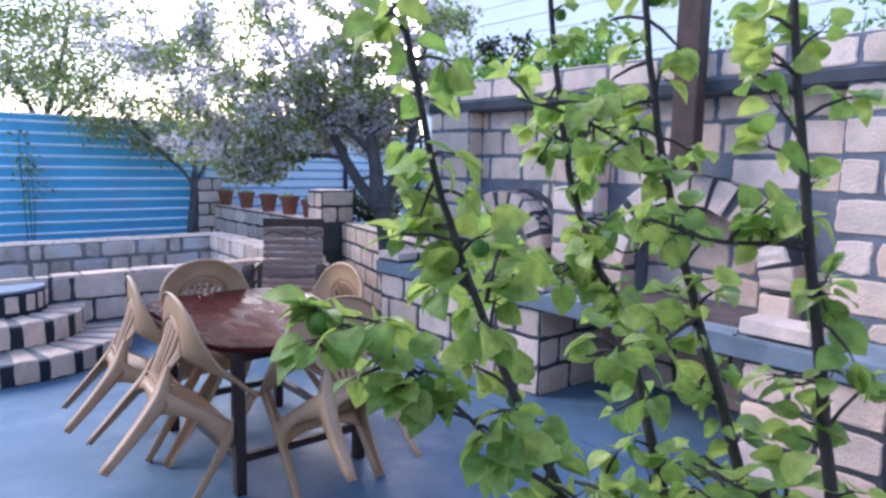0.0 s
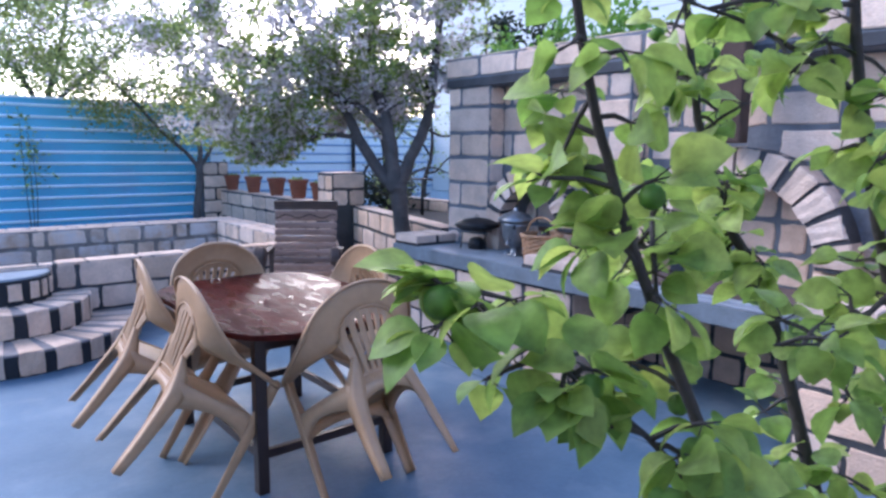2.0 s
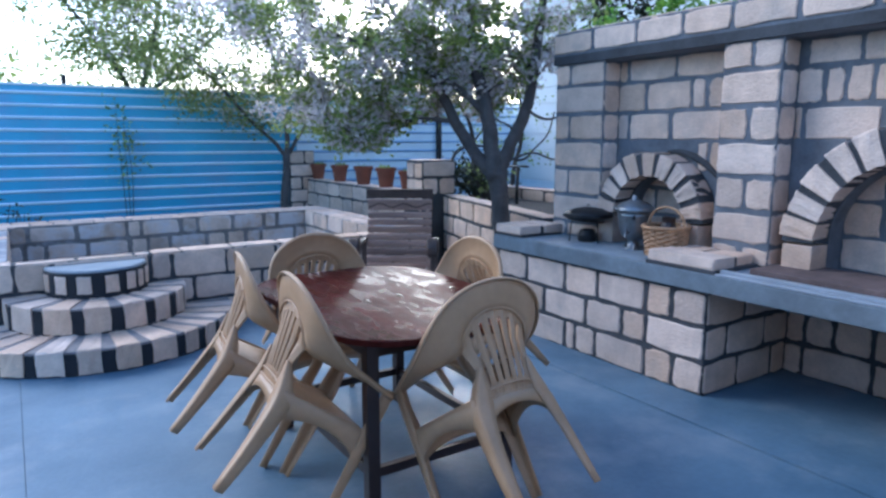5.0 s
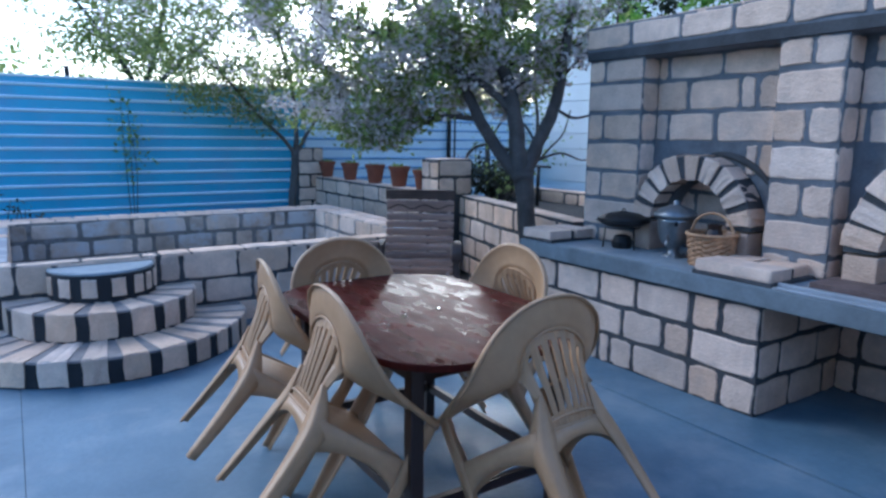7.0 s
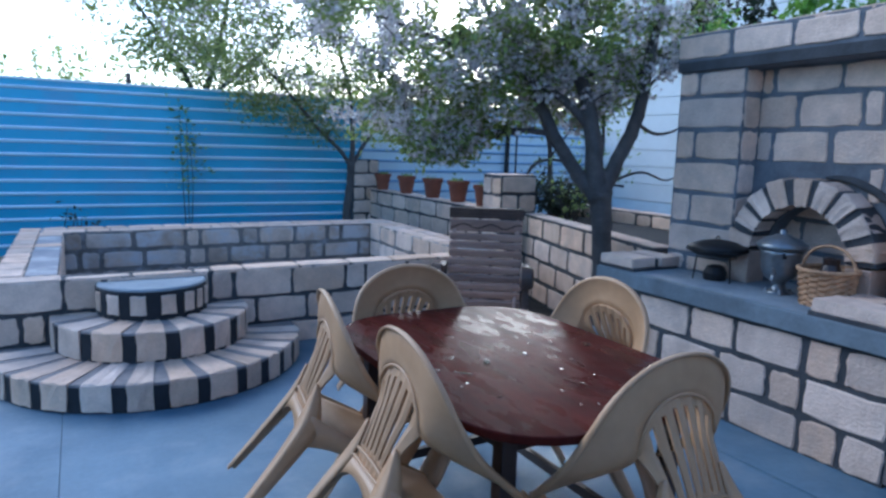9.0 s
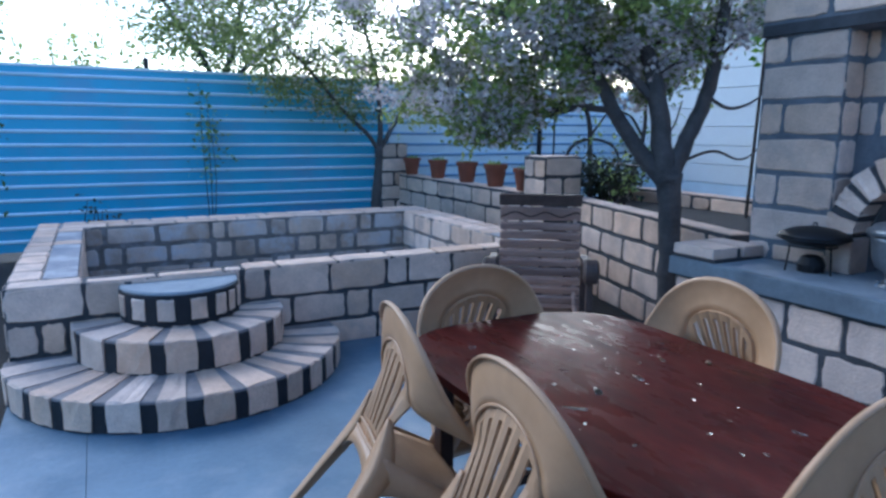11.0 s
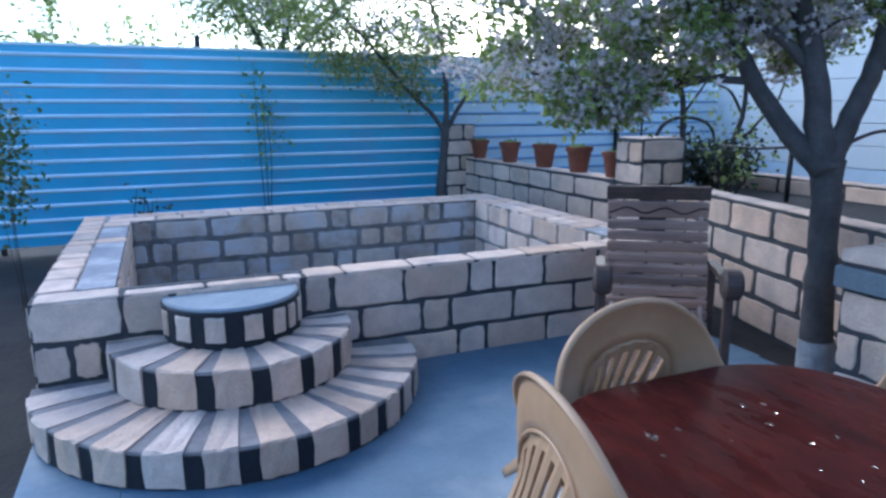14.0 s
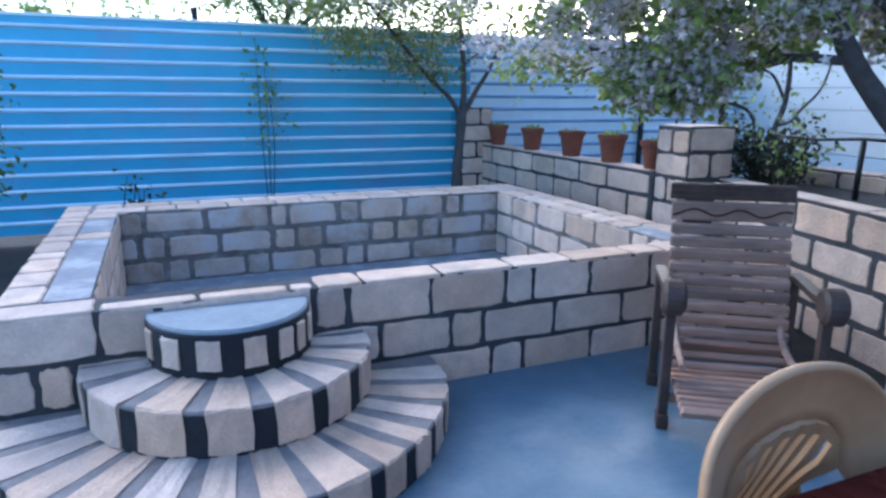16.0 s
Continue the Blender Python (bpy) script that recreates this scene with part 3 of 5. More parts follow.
    tube(bm, [fan(-1.0 + 2.0 * k / 28, 1.0) + Vector((0, -0.009, 0)) for k in range(29)], [0.0055] * 29, 8)
    part("arch_ridge", bm, M_PLASTIC, back, smooth=True)
    # broad shell that sweeps from one arm over the back to the other
    outer = [(0.262, 0.225, 0.590), (0.285, 0.09, 0.612), (0.297, -0.04, 0.640), (0.284, -0.145, 0.690), (0.232, -0.232, 0.758), (0.128, -0.286, 0.810), (0.0, -0.303, 0.827)]
    inner = [(0.212, 0.215, 0.594), (0.222, 0.07, 0.596), (0.205, -0.06, 0.594), (0.165, -0.160, 0.604), (0.150, -0.208, 0.668), (0.090, -0.236, 0.716), (0.0, -0.244, 0.732)]
    outer = spline(outer + [(-x, y, z) for x, y, z in outer[-2::-1]], 57)
    inner = spline(inner + [(-x, y, z) for x, y, z in inner[-2::-1]], 57)
    bm = bmesh.new()
    rows = []
    for o, i2 in zip(outer, inner):
        across = o - i2
        behind = Vector((o.x * 0.8, -0.5, -0.25)).normalized()
        a = min(max((o.z - 0.62) / 0.16, 0), 1)
        lip = (Vector((0, 0, -1)).lerp(behind, a)).normalized()
        row = [i2 + across * t + lip * 0.006 * math.sin(math.pi * t) for t in (0, 0.25, 0.5, 0.75, 1.0)]
        side = across.normalized()
        row += [o + side * 0.008 - lip * 0.004, o + side * 0.015 + lip * 0.002, o + side * 0.017 + lip * 0.012, o + side * 0.011 + lip * 0.022]
        rows.append([bm.verts.new(p) for p in row])
    for p, q in zip(rows, rows[1:]):
        for k in range(8):
            bm.faces.new((p[k], p[k + 1], q[k + 1], q[k]))
    bmesh.ops.recalc_face_normals(bm, faces=bm.faces)
    bmesh.ops.solidify(bm, geom=bm.faces[:], thickness=0.007)
    part("back_shell", bm, M_PLASTIC, c, smooth=True)
    # legs: the front ones run up into the arms, the rear ones into the sides of the fan
    for sx in (-1, 1):
        inx = Vector((-sx, 0, 0))
        front = spline([(sx * 0.268, FOOT_Y, 0.600), (sx * 0.264, 0.238, 0.50), (sx * 0.260, 0.240, 0.38), (sx * 0.257, 0.238, 0.18), (sx * 0.256, FOOT_Y, 0.0)], 15)
        wide = [float(w) for w in np.interp(np.linspace(0, 1, 15), (0, 0.2, 0.4, 0.7, 1), (0.062, 0.056, 0.066, 0.048, 0.036))]
        part("leg", channel(front, wide, inx, Vector((0, -1, 0))), M_PLASTIC, c, smooth=True)
        rear = spline([(sx * 0.128, -0.196, 0.53), (sx * 0.158, -0.188, 0.45), (sx * 0.188, -0.186, 0.36), (sx * 0.202, -0.208, 0.18), (sx * 0.206, -0.238, 0.0)], 15)
        wide = [float(w) for w in np.interp(np.linspace(0, 1, 15), (0, 0.22, 0.42, 0.7, 1), (0.016, 0.05, 0.074, 0.052, 0.036))]
        part("leg", channel(rear, wide, inx, Vector((0, 1, 0))), M_PLASTIC, c, smooth=True)
    return c


def tipped(x, y, yaw, tip=35):
    """The pose of a chair whose front feet stand at x, y, that faces yaw (0: +y) and is tipped forward."""
    return pose(x, y, 0, 0, 0, yaw) @ pose(0, 0, 0, -tip) @ pose(0, -FOOT_Y, 0)


chair = make_chair()
chair.matrix_basis = tipped(1.965, 3.124, 2.8, 34.5)
copy_thing(chair, tipped(1.355, 3.672, -93, 32.3))
copy_thing(chair, tipped(1.345, 4.28, -98, 31))
copy_thing(chair, tipped(1.865, 4.76, 180, 36))
copy_thing(chair, tipped(2.56, 4.08, 90, 33))

# ---- lounge chair ----
def make_lounger():
    ob = thing("lounge_chair", pose(3.36, 6.35, 0, 0, 0, 145), "weathered wooden slatted lounge chair with carved wave board and scroll arms", "lounge chair")
    # local: faces +y, back at the origin
    def slat(y, z, tilt, h, w=0.57, wave=False, lab=""):
        bm = bmesh.new()
        box(bm, (-w / 2, -0.020, -h / 2), (w / 2, 0.016, h / 2), 0.012)
        return part("slat", bm, M_WOOD_DARK if "dark" in lab else M_WOOD, ob, lab, at=pose(0, y, z, tilt))
    head = slat(0.0, 1.055, -12, 0.085, 0.6, lab="dark moulded head rail")
    for k, h in enumerate((0.030, 0.0, -0.030)):
        part("bead", box(bmesh.new(), (-0.30, 0.010, h - 0.011), (0.30, 0.019, h + 0.011), 0.004), M_WOOD_DARK, head)
    wave = slat(0.022, 0.955, -14, 0.10, 0.585, lab="head board with a carved wavy line")
    bm = bmesh.new()
    tube(bm, [(-0.285 + 0.57 * k / 40, 0.012, 0.018 * math.sin(k / 40 * 2 * math.pi * 2.6 + 0.8)) for k in range(41)], [0.008] * 41, 5)
    part("carved_line", bm, M_LEG, wave)
    y, z, a = 0.045, 0.865, -15.0
    for k in range(12):
        slat(y, z, a, 0.056, 0.58)
        a -= 0.4 if k < 8 else 15
        z -= 0.066 * math.cos(radians(a))
        y += 0.066 * math.sin(radians(-a))
    for k in range(8):
        slat(y, z, -80 if k < 6 else -60 + 20 * (k - 6), 0.058, 0.58)
        y += 0.062
    for sx in (-1, 1):
        # back stile, arm with scroll, legs
        bm = bmesh.new()
        tube(bm, spline([(sx * 0.25, -0.02, 1.06), (sx * 0.25, 0.09, 0.65), (sx * 0.25, 0.22, 0.37), (sx * 0.25, 0.55, 0.30)], 14), [0.017] * 14, 6)
        part("stile", bm, M_WOOD, ob)
        bm = bmesh.new()
        box(bm, (sx * 0.325 - 0.03, 0.05, 0.63), (sx * 0.325 + 0.03, 0.60, 0.665), 0.008)
        arm = part("armrest", bm, M_WOOD_DARK, ob)
        bm = bmesh.new()
        lathe(bm, [(0.06, -0.05), (0.082, -0.035), (0.082, 0.035), (0.06, 0.05)], 18)
        part("scroll", bm, M_WOOD_DARK, arm, "round carved arm end", smooth=False, at=pose(sx * 0.325, 0.60, 0.655, 0, 90, 0))
        for yy, z1 in ((0.55, 0.63), (0.06, 0.63)):
            bm = bmesh.new()
            box(bm, (sx * 0.325 - 0.022, yy - 0.03, 0.0), (sx * 0.325 + 0.022, yy + 0.03, z1), 0.006)
            leg = part("leg", bm, M_WOOD_DARK, ob)
            part("foot", box(bmesh.new(), (sx * 0.325 - 0.028, yy - 0.045, 0.0), (sx * 0.325 + 0.028, yy + 0.045, 0.07), 0.012), M_WOOD_DARK, leg)
    part("stretcher", boxes(((-0.30, 0.54, 0.13), (0.30, 0.57, 0.17))), M_WOOD, ob)
    part("stretcher", boxes(((-0.30, 0.05, 0.20), (0.30, 0.08, 0.25))), M_WOOD, ob)
    return ob


make_lounger()


# ---- flower pots ----
def make_pot(sprouts=5):
    p = thing("flower_pot", pose(0, 0, 0), "terracotta flower pot with small sprouts on the low wall", "flower pot", "pots on the low wall")
    bm = bmesh.new()
    lathe(bm, [(0.0, 0.0), (0.085, 0.0), (0.118, 0.20), (0.132, 0.205), (0.135, 0.25), (0.118, 0.25), (0.112, 0.215)][1:], 22)
    part("pot", bm, M_TERRA, p, smooth=False)
    bm = bmesh.new()
    lathe(bm, [(0.112, 0.218), (0.05, 0.228)], 16)
    part("soil", bm, M_SOIL, p)
    bm = bmesh.new()
    r = random.Random(sprouts)
    for k in range(sprouts * 5):
        a, rr = r.uniform(0, 6.28), r.uniform(0, 0.09)
        x, y, h, w = rr * math.cos(a), rr * math.sin(a), r.uniform(0.02, 0.06), r.uniform(0.008, 0.02)
        dx, dy = r.uniform(-0.03, 0.03), r.uniform(-0.03, 0.03)
        bm.faces.new([bm.verts.new(q) for q in ((x - w, y, 0.222), (x + w, y, 0.222), (x + dx + w, y + dy, 0.22 + h), (x + dx, y + dy, 0.225 + h * 1.2))])
    part("sprouts", bm, M_LEAF_DARK, p)
    return p


pot = make_pot(5)
pot.matrix_basis = pose(4.71, 11.50, 0.895)
for k, (y, s) in enumerate(((10.64, 1.03), (9.82, 1.06), (9.13, 1.08), (8.52, 1.0))):
    c2 = copy_thing(pot, pose(4.71, y, 0.895, 0, 0, 70 * k))
    c2.scale = (s, s, s)


# ---- kitchen things ----
def make_samovar():
    s = thing("samovar", pose(4.1, 4.29, 0.765), "tarnished metal samovar with tap and two handles on the counter", "samovar")
    bm = bmesh.new()
    lathe(bm, [(0.075, 0.0), (0.078, 0.012), (0.05, 0.02), (0.035, 0.05), (0.045, 0.075), (0.085, 0.10), (0.105, 0.15), (0.115, 0.24), (0.118, 0.27)], 28)
    part("body", bm, M_STEEL, s, smooth=True)
    bm = bmesh.new()
    lathe(bm, [(0.132, 0.268), (0.142, 0.280), (0.138, 0.297), (0.118, 0.310), (0.100, 0.328), (0.060, 0.340), (0.045, 0.350), (0.020, 0.356), (0.022, 0.376), (0.008, 0.384)], 28)
    part("lid", bm, M_STEEL, s, smooth=True)
    for a in (40, 220):
        bm = bmesh.new()
        tube(bm, [(0.11, 0, 0.245), (0.145, 0, 0.25), (0.165, 0, 0.235)], [0.009, 0.009, 0.012], 8)
        part("handle", bm, M_IRON, s, at=pose(0, 0, 0, 0, 0, a))
    bm = bmesh.new()
    tube(bm, [(-0.10, 0, 0.13), (-0.15, 0, 0.125), (-0.165, 0, 0.10)], [0.010, 0.009, 0.007], 8)
    tube(bm, [(-0.145, 0, 0.12), (-0.145, 0, 0.165)], [0.006, 0.012], 8)
    part("tap", bm, M_STEEL, s, at=pose(0, 0, 0, 0, 0, 20))
    for k in range(4):
        bm = bmesh.new()
        a = radians(45 + 90 * k)
        tube(bm, [(0.075 * math.cos(a), 0.075 * math.sin(a), 0.0), (0.06 * math.cos(a), 0.06 * math.sin(a), 0.03)], [0.016, 0.01], 8)
        part("foot", bm, M_STEEL, s)
    return s


make_samovar()


def make_grill():
    g = thing("cooking_pan", pose(4.08, 4.72, 0.765), "black cast-iron pan with lid on a wire stand", "pan")
    bm = bmesh.new()
    lathe(bm, [(0.05, 0.155), (0.12, 0.165), (0.185, 0.195), (0.195, 0.20), (0.185, 0.205)], 30)
    part("pan", bm, M_IRON, g, smooth=True)
    bm = bmesh.new()
    lathe(bm, [(0.19, 0.206), (0.175, 0.225), (0.11, 0.252), (0.04, 0.264), (0.012, 0.268)], 30)
    lid = part("lid", bm, M_IRON, g, smooth=True)
    bm = bmesh.new()
    tube(bm, [(-0.02, 0, 0.266), (-0.012, 0, 0.285), (0.012, 0, 0.285), (0.02, 0, 0.266)], [0.004] * 4, 6)
    part("knob", bm, M_IRON, lid)
    for k in range(2):
        bm = bmesh.new()
        tube(bm, [(0.19, -0.025, 0.20), (0.22, -0.02, 0.208), (0.22, 0.02, 0.208), (0.19, 0.025, 0.20)], [0.005] * 4, 6)
        part("handle", bm, M_IRON, g, at=pose(0, 0, 0, 0, 0, 60 + 180 * k))
    for k in range(3):
        bm = bmesh.new()
        a = radians(20 + 120 * k)
        tube(bm, [(0.12 * math.cos(a), 0.12 * math.sin(a), 0.162), (0.135 * math.cos(a), 0.135 * math.sin(a), 0.0)], [0.005, 0.005], 6)
        part("leg", bm, M_IRON, g)
    bm = bmesh.new()
    tube(bm, [(0.122 * math.cos(k * math.pi / 8), 0.122 * math.sin(k * math.pi / 8), 0.155) for k in range(17)], [0.004] * 17, 5)
    part("ring", bm, M_IRON, g)
    bm = bmesh.new()
    lathe(bm, [(0.03, 0.0), (0.07, 0.005), (0.075, 0.05), (0.055, 0.09), (0.03, 0.1)], 16)
    part("burner", bm, M_IRON, g)
    return g


make_grill()


def make_basket():
    b = thing("wicker_basket", pose(4.06, 3.98, 0.765), "tan woven wicker basket holding a dark bottle", "basket")
    bm = bmesh.new()
    nr, ns = 13, 36
    rows = []
    for j in range(nr + 1):
        z = 0.19 * j / nr
        row = []
        for k in range(ns):
            a = k / ns * 2 * math.pi
            r = 0.115 + 0.02 * j / nr + 0.006 * (1 if (k // 2 + j) % 2 else -1)
            row.append(bm.verts.new((r * math.cos(a), r * math.sin(a) * 0.9, z)))
        rows.append(row)
    for p, q in zip(rows, rows[1:]):
        for k in range(ns):
            bm.faces.new((p[k], p[(k + 1) % ns], q[(k + 1) % ns], q[k]))
    bm.faces.new(rows[0][::-1])
    bm.normal_update()
    bmesh.ops.solidify(bm, geom=bm.faces[:], thickness=0.006)
    part("weave", bm, M_WICKER, b)
    bm = bmesh.new()
    tube(bm, [(0.137 * math.cos(k * math.pi / 12), 0.123 * math.sin(k * math.pi / 12), 0.192) for k in range(25)], [0.011] * 25, 7)
    part("rim", bm, M_WICKER, b, smooth=True)
    bm = bmesh.new()
    tube(bm, [(0.0, 0.125 * math.cos(a), 0.19 + 0.125 * math.sin(a)) for a in [math.pi * k / 16 for k in range(17)]], [0.008] * 17, 6)
    part("handle", bm, M_WICKER, b, smooth=True)
    jar = tagged(link("bottle", lathe(bmesh.new(), [(0.05, 0.0), (0.055, 0.01), (0.055, 0.18), (0.042, 0.215), (0.045, 0.25), (0.03, 0.25), (0.028, 0.235)], 18), M_LEG, at=pose(4.08, 3.98, 0.775)), "dark brown ceramic bottle standing in the basket", "bottle")
    b.scale = (1.17, 1.17, 1.04)
    return b


make_basket()

# loose blocks on the counter
def loose_block(x0, x1, y0, y1, z0, z1, lab="pale stone block laid flat on the counter"):
    bm = bmesh.new()
    box(bm, (-(x1 - x0) / 2, -(y1 - y0) / 2, 0), ((x1 - x0) / 2, (y1 - y0) / 2, z1 - z0), 0.010)
    for v in bm.verts:
        v.co += Vector((rng.uniform(-1, 1), rng.uniform(-1, 1), rng.uniform(-1, 1))) * 0.0025
    return tagged(link("stone_block", bm, M_STONE, at=pose((x0 + x1) / 2, (y0 + y1) / 2, z0)), lab, "stone block", "blocks on the counter")


loose_block(3.75, 3.97, 5.12, 5.43, 0.788, 0.855)
loose_block(4.0, 4.18, 5.10, 5.43, 0.788, 0.855)
loose_block(3.755, 3.96, 3.40, 3.87, 0.788, 0.855)
loose_block(3.99, 4.17, 3.42, 3.62, 0.788, 0.85)
loose_block(3.99, 4.17, 3.65, 3.85, 0.788, 0.85)
loose_block(3.76, 3.96, 1.66, 2.02, 0.788, 0.87)
tagged(link("rail", boxes(((3.738, 2.04, 0.766), (3.776, 3.38, 0.778)), ((3.786, 2.04, 0.766), (3.818, 3.38, 0.796)), bevel=0.003), M_GALV), "grey metal grill rails along the counter edge", "grill rail")
tagged(link("hearth", boxes(((3.95, 2.10, 0.766), (4.36, 3.30, 0.80)), bevel=0.006), M_ASH), "sooty reddish brick hearth under the arch", "hearth")

# ---- steps ----
def wedge(r0, r1, a0, a1, z0, z1, n=4, bev=0.009, jit=0.0052):
    """A curved block between two radii and two angles (degrees)."""
    bm = bmesh.new()
    cols = []
    zm, rm = (z0 + z1) / 2, r0 + (r1 - r0) * 0.6
    prof = ((r0, z0), (r1, z0), (r1, zm), (r1, z1 - bev), (r1 - bev, z1), (rm, z1), (r0, z1))
    for k in range(n + 1):
        a = radians(a0 + (a1 - a0) * k / n)
        cols.append([bm.verts.new((r * math.cos(a), r * math.sin(a), z)) for r, z in prof])
    for a, b in zip(cols, cols[1:]):
        for k in range(7):
            bm.faces.new((a[k], a[(k + 1) % 7], b[(k + 1) % 7], b[k]))
    bm.faces.new(cols[0][::-1])
    bm.faces.new(cols[-1])
    for v in bm.verts:
        v.co += Vector((rng.uniform(-1, 1), rng.uniform(-1, 1), rng.uniform(-1, 1))) * jit
    bmesh.ops.recalc_face_normals(bm, faces=bm.faces)
    return bm


steps = tagged(new("stair"), "half-round stair of three tiers, pale wedge blocks in black joints", "stair", kind="structure")
steps.matrix_basis = pose(0.925, 6.935, 0) @ Matrix.Diagonal((1.02, 1.07, 1.0, 1.0))
LOW_JOINTS = (184.5, 198.5, 212.5, 225.6, 239.7, 253.5, 266.5, 280.2, 294.0, 305.4, 315.9, 327.5, 340.5, 354.0)
MID_JOINTS = (181.5, 200.5, 227.2, 251.8, 274.3, 295.8, 317.2, 337.5, 357.0)
for r, rin, z0, z1, joints, gap in ((0.995, 0.60, -0.02, 0.175, LOW_JOINTS, 2.2), (0.635, 0.34, 0.16, 0.37, MID_JOINTS, 3.9)):
    tier = part("tier", wedge(0.02, r - 0.008, 180.3, 359.7, z0, z1 - 0.022, 36, 0.004, 0.0), M_BLACK, steps, "dark cement core of the tier")
    part("tread", wedge(0.02, r - 0.010, 180.3, 359.7, z1 - 0.022, z1 - 0.006, 36, 0.006, 0.0), M_TREAD, tier, "grey cement between the tread blocks")
    for a, b in zip(joints, joints[1:]):
        part("block", wedge(rin, r + rng.uniform(-0.003, 0.004), a + gap * rng.uniform(0.85, 1.15), b - gap * rng.uniform(0.85, 1.15), z0 + (0.022 if z0 > 0 else 0.03), z1), M_STONE, tier)
top = part("tier", wedge(0.02, 0.357, 180.3, 359.7, 0.355, 0.560, 30, 0.008, 0.0), M_BLACK, steps, "dark cement top tier")
part("cement_top", wedge(0.015, 0.352, 180.3, 359.7, 0.560, 0.578, 30, 0.010, 0.0), M_SKYLIT_CEMENT, top, "smooth pale cement tread")
for a, h in ((197, 6), (223, 7), (250.5, 7.5), (280.2, 7.5), (303.7, 6), (320.5, 5), (338, 5)):
    part("block", wedge(0.30, 0.366, a - h, a + h, 0.405, 0.535, jit=0.003), M_STONE, top)

# ---- blocks of the basin ----
lay(tub, FACE_MY(6.94), -0.045, 4.05, -0.03, [(0.205, [0.2, 0.6, 1.2, 1.8, 2.31, 2.51, 2.97, 3.4, 3.8]), (0.21, [0.12, 0.26, 0.6, 1.3, 1.66, 2.06, 2.25, 2.71, 3.19, 3.6]), (0.225, [0.37, 0.62, 1.32, 1.49, 1.94, 2.38, 2.56, 2.94, 3.38, 3.8])], joint=0.026)
lay(tub_b, FACE_MY(9.54), 0.35, 3.68, 0.0, [(0.20, None), (0.205, None), (0.205, [0.52, 0.98, 1.5, 1.66, 2.1, 2.3, 2.72, 3.12, 3.3])], joint=0.045, mat=M_STONE_OLD)
lay(tub_r, FACE_MX(3.69), -9.53, -7.15, 0.0, [(0.20, None), (0.205, None), (0.205, None)], joint=0.032)
lay(tub_l, FACE_PX(0.34), 7.15, 9.53, 0.0, [(0.20, None), (0.205, None), (0.205, None)], joint=0.032)
lay(tub_l, FACE_MX(-0.05), -9.97, -6.95, 0.0, [(0.20, None), (0.205, None), (0.205, None)])
# rims: x along, y across


def lay_top(parent, x0, x1, y0, y1, along="x", length=0.42, joint=0.02, z=RIM - 0.012, mat=None, d=0.010, base=Matrix()):
    u, end = (x0, x1) if along == "x" else (y0, y1)
    while u < end - 0.08:
        n2 = min(u + rng.choice((length, length, length * 0.9, length * 0.55)), end)
        if end - n2 < 0.12:
            n2 = end
        if along == "x":
            w, h, cx, cy = n2 - u - joint, y1 - y0, (u + n2) / 2, (y0 + y1) / 2
        else:
            w, h, cx, cy = x1 - x0, n2 - u - joint, (x0 + x1) / 2, (u + n2) / 2
        part("block", stone(w, h, d), mat or M_STONE, parent, at=base @ pose(cx, cy, z) @ pose(0, 0, 0, -90))
        u = n2


lay_top(tub, -0.04, 0.37, 6.935, 7.12)
lay_top(tub, 0.38, 1.33, 6.935, 7.03, length=0.46)
lay_top(tub, 1.34, 4.05, 6.935, 7.135, length=0.43)
lay_top(tub_l, -0.045, 0.13, 7.15, 9.97, "y", 0.33)
lay_top(tub_l, 0.14, 0.34, 8.55, 8.75, "y", 0.2)
lay_top(tub_l, 0.14, 0.34, 9.30, 9.53, "y", 0.2)
part("cement_strip", boxes(((0.145, 7.15, RIM - 0.02), (0.335, 8.53, RIM - 0.004)), ((0.145, 8.77, RIM - 0.02), (0.335, 9.28, RIM - 0.005))), M_SMEAR, tub_l, "rough grey cement strip")
lay_top(tub_b, 0.15, 4.05, 9.545, 9.75, length=0.4)
lay_top(tub_b, 0.15, 4.05, 9.77, 9.97, length=0.4)
lay_top(tub_r, 3.69, 3.87, 7.6, 9.53, "y", 0.40)
lay_top(tub_r, 3.885, 4.055, 7.3, 9.53, "y", 0.40)
part("cement_strip", boxes(((3.695, 7.15, RIM - 0.02), (3.88, 7.58, RIM - 0.004))), M_SMEAR, tub_r, "rough grey cement strip")

# ---- blocks of the pot wall, column, pillar and planter ----
lay(pot_wall, FACE_MX(4.59), -11.69, -8.43, 0.03, [(0.205, None), (0.215, None), (0.22, [-11.27, -10.79, -10.3, -9.95, -9.61, -9.15, -8.7]), (0.205, [-11.42, -10.88, -10.42, -9.95, -9.48, -9.02])], joint=0.03)
lay_top(pot_wall, 4.595, 4.835, 8.43, 11.98, "y", 0.42, z=0.888)
lay(column, FACE_MY(11.70), 4.305, 4.715, 0.3, [(0.21, [4.52]), (0.21, []), (0.21, [4.5]), (0.21, []), (0.215, [4.55])], joint=0.03)
lay(post, FACE_MX(4.60), -8.36, -8.0, 0.03, [(0.205, []), (0.21, [-8.17]), (0.21, []), (0.21, [-8.22]), (0.20, []), (0.20, [-8.19])], joint=0.03)
lay(post, FACE_MY(7.99), 4.61, 5.06, 0.86, [(0.22, [4.83]), (0.205, [])], joint=0.03)
lay_top(post, 4.61, 5.06, 8.0, 8.36, "x", 0.3, z=1.285)
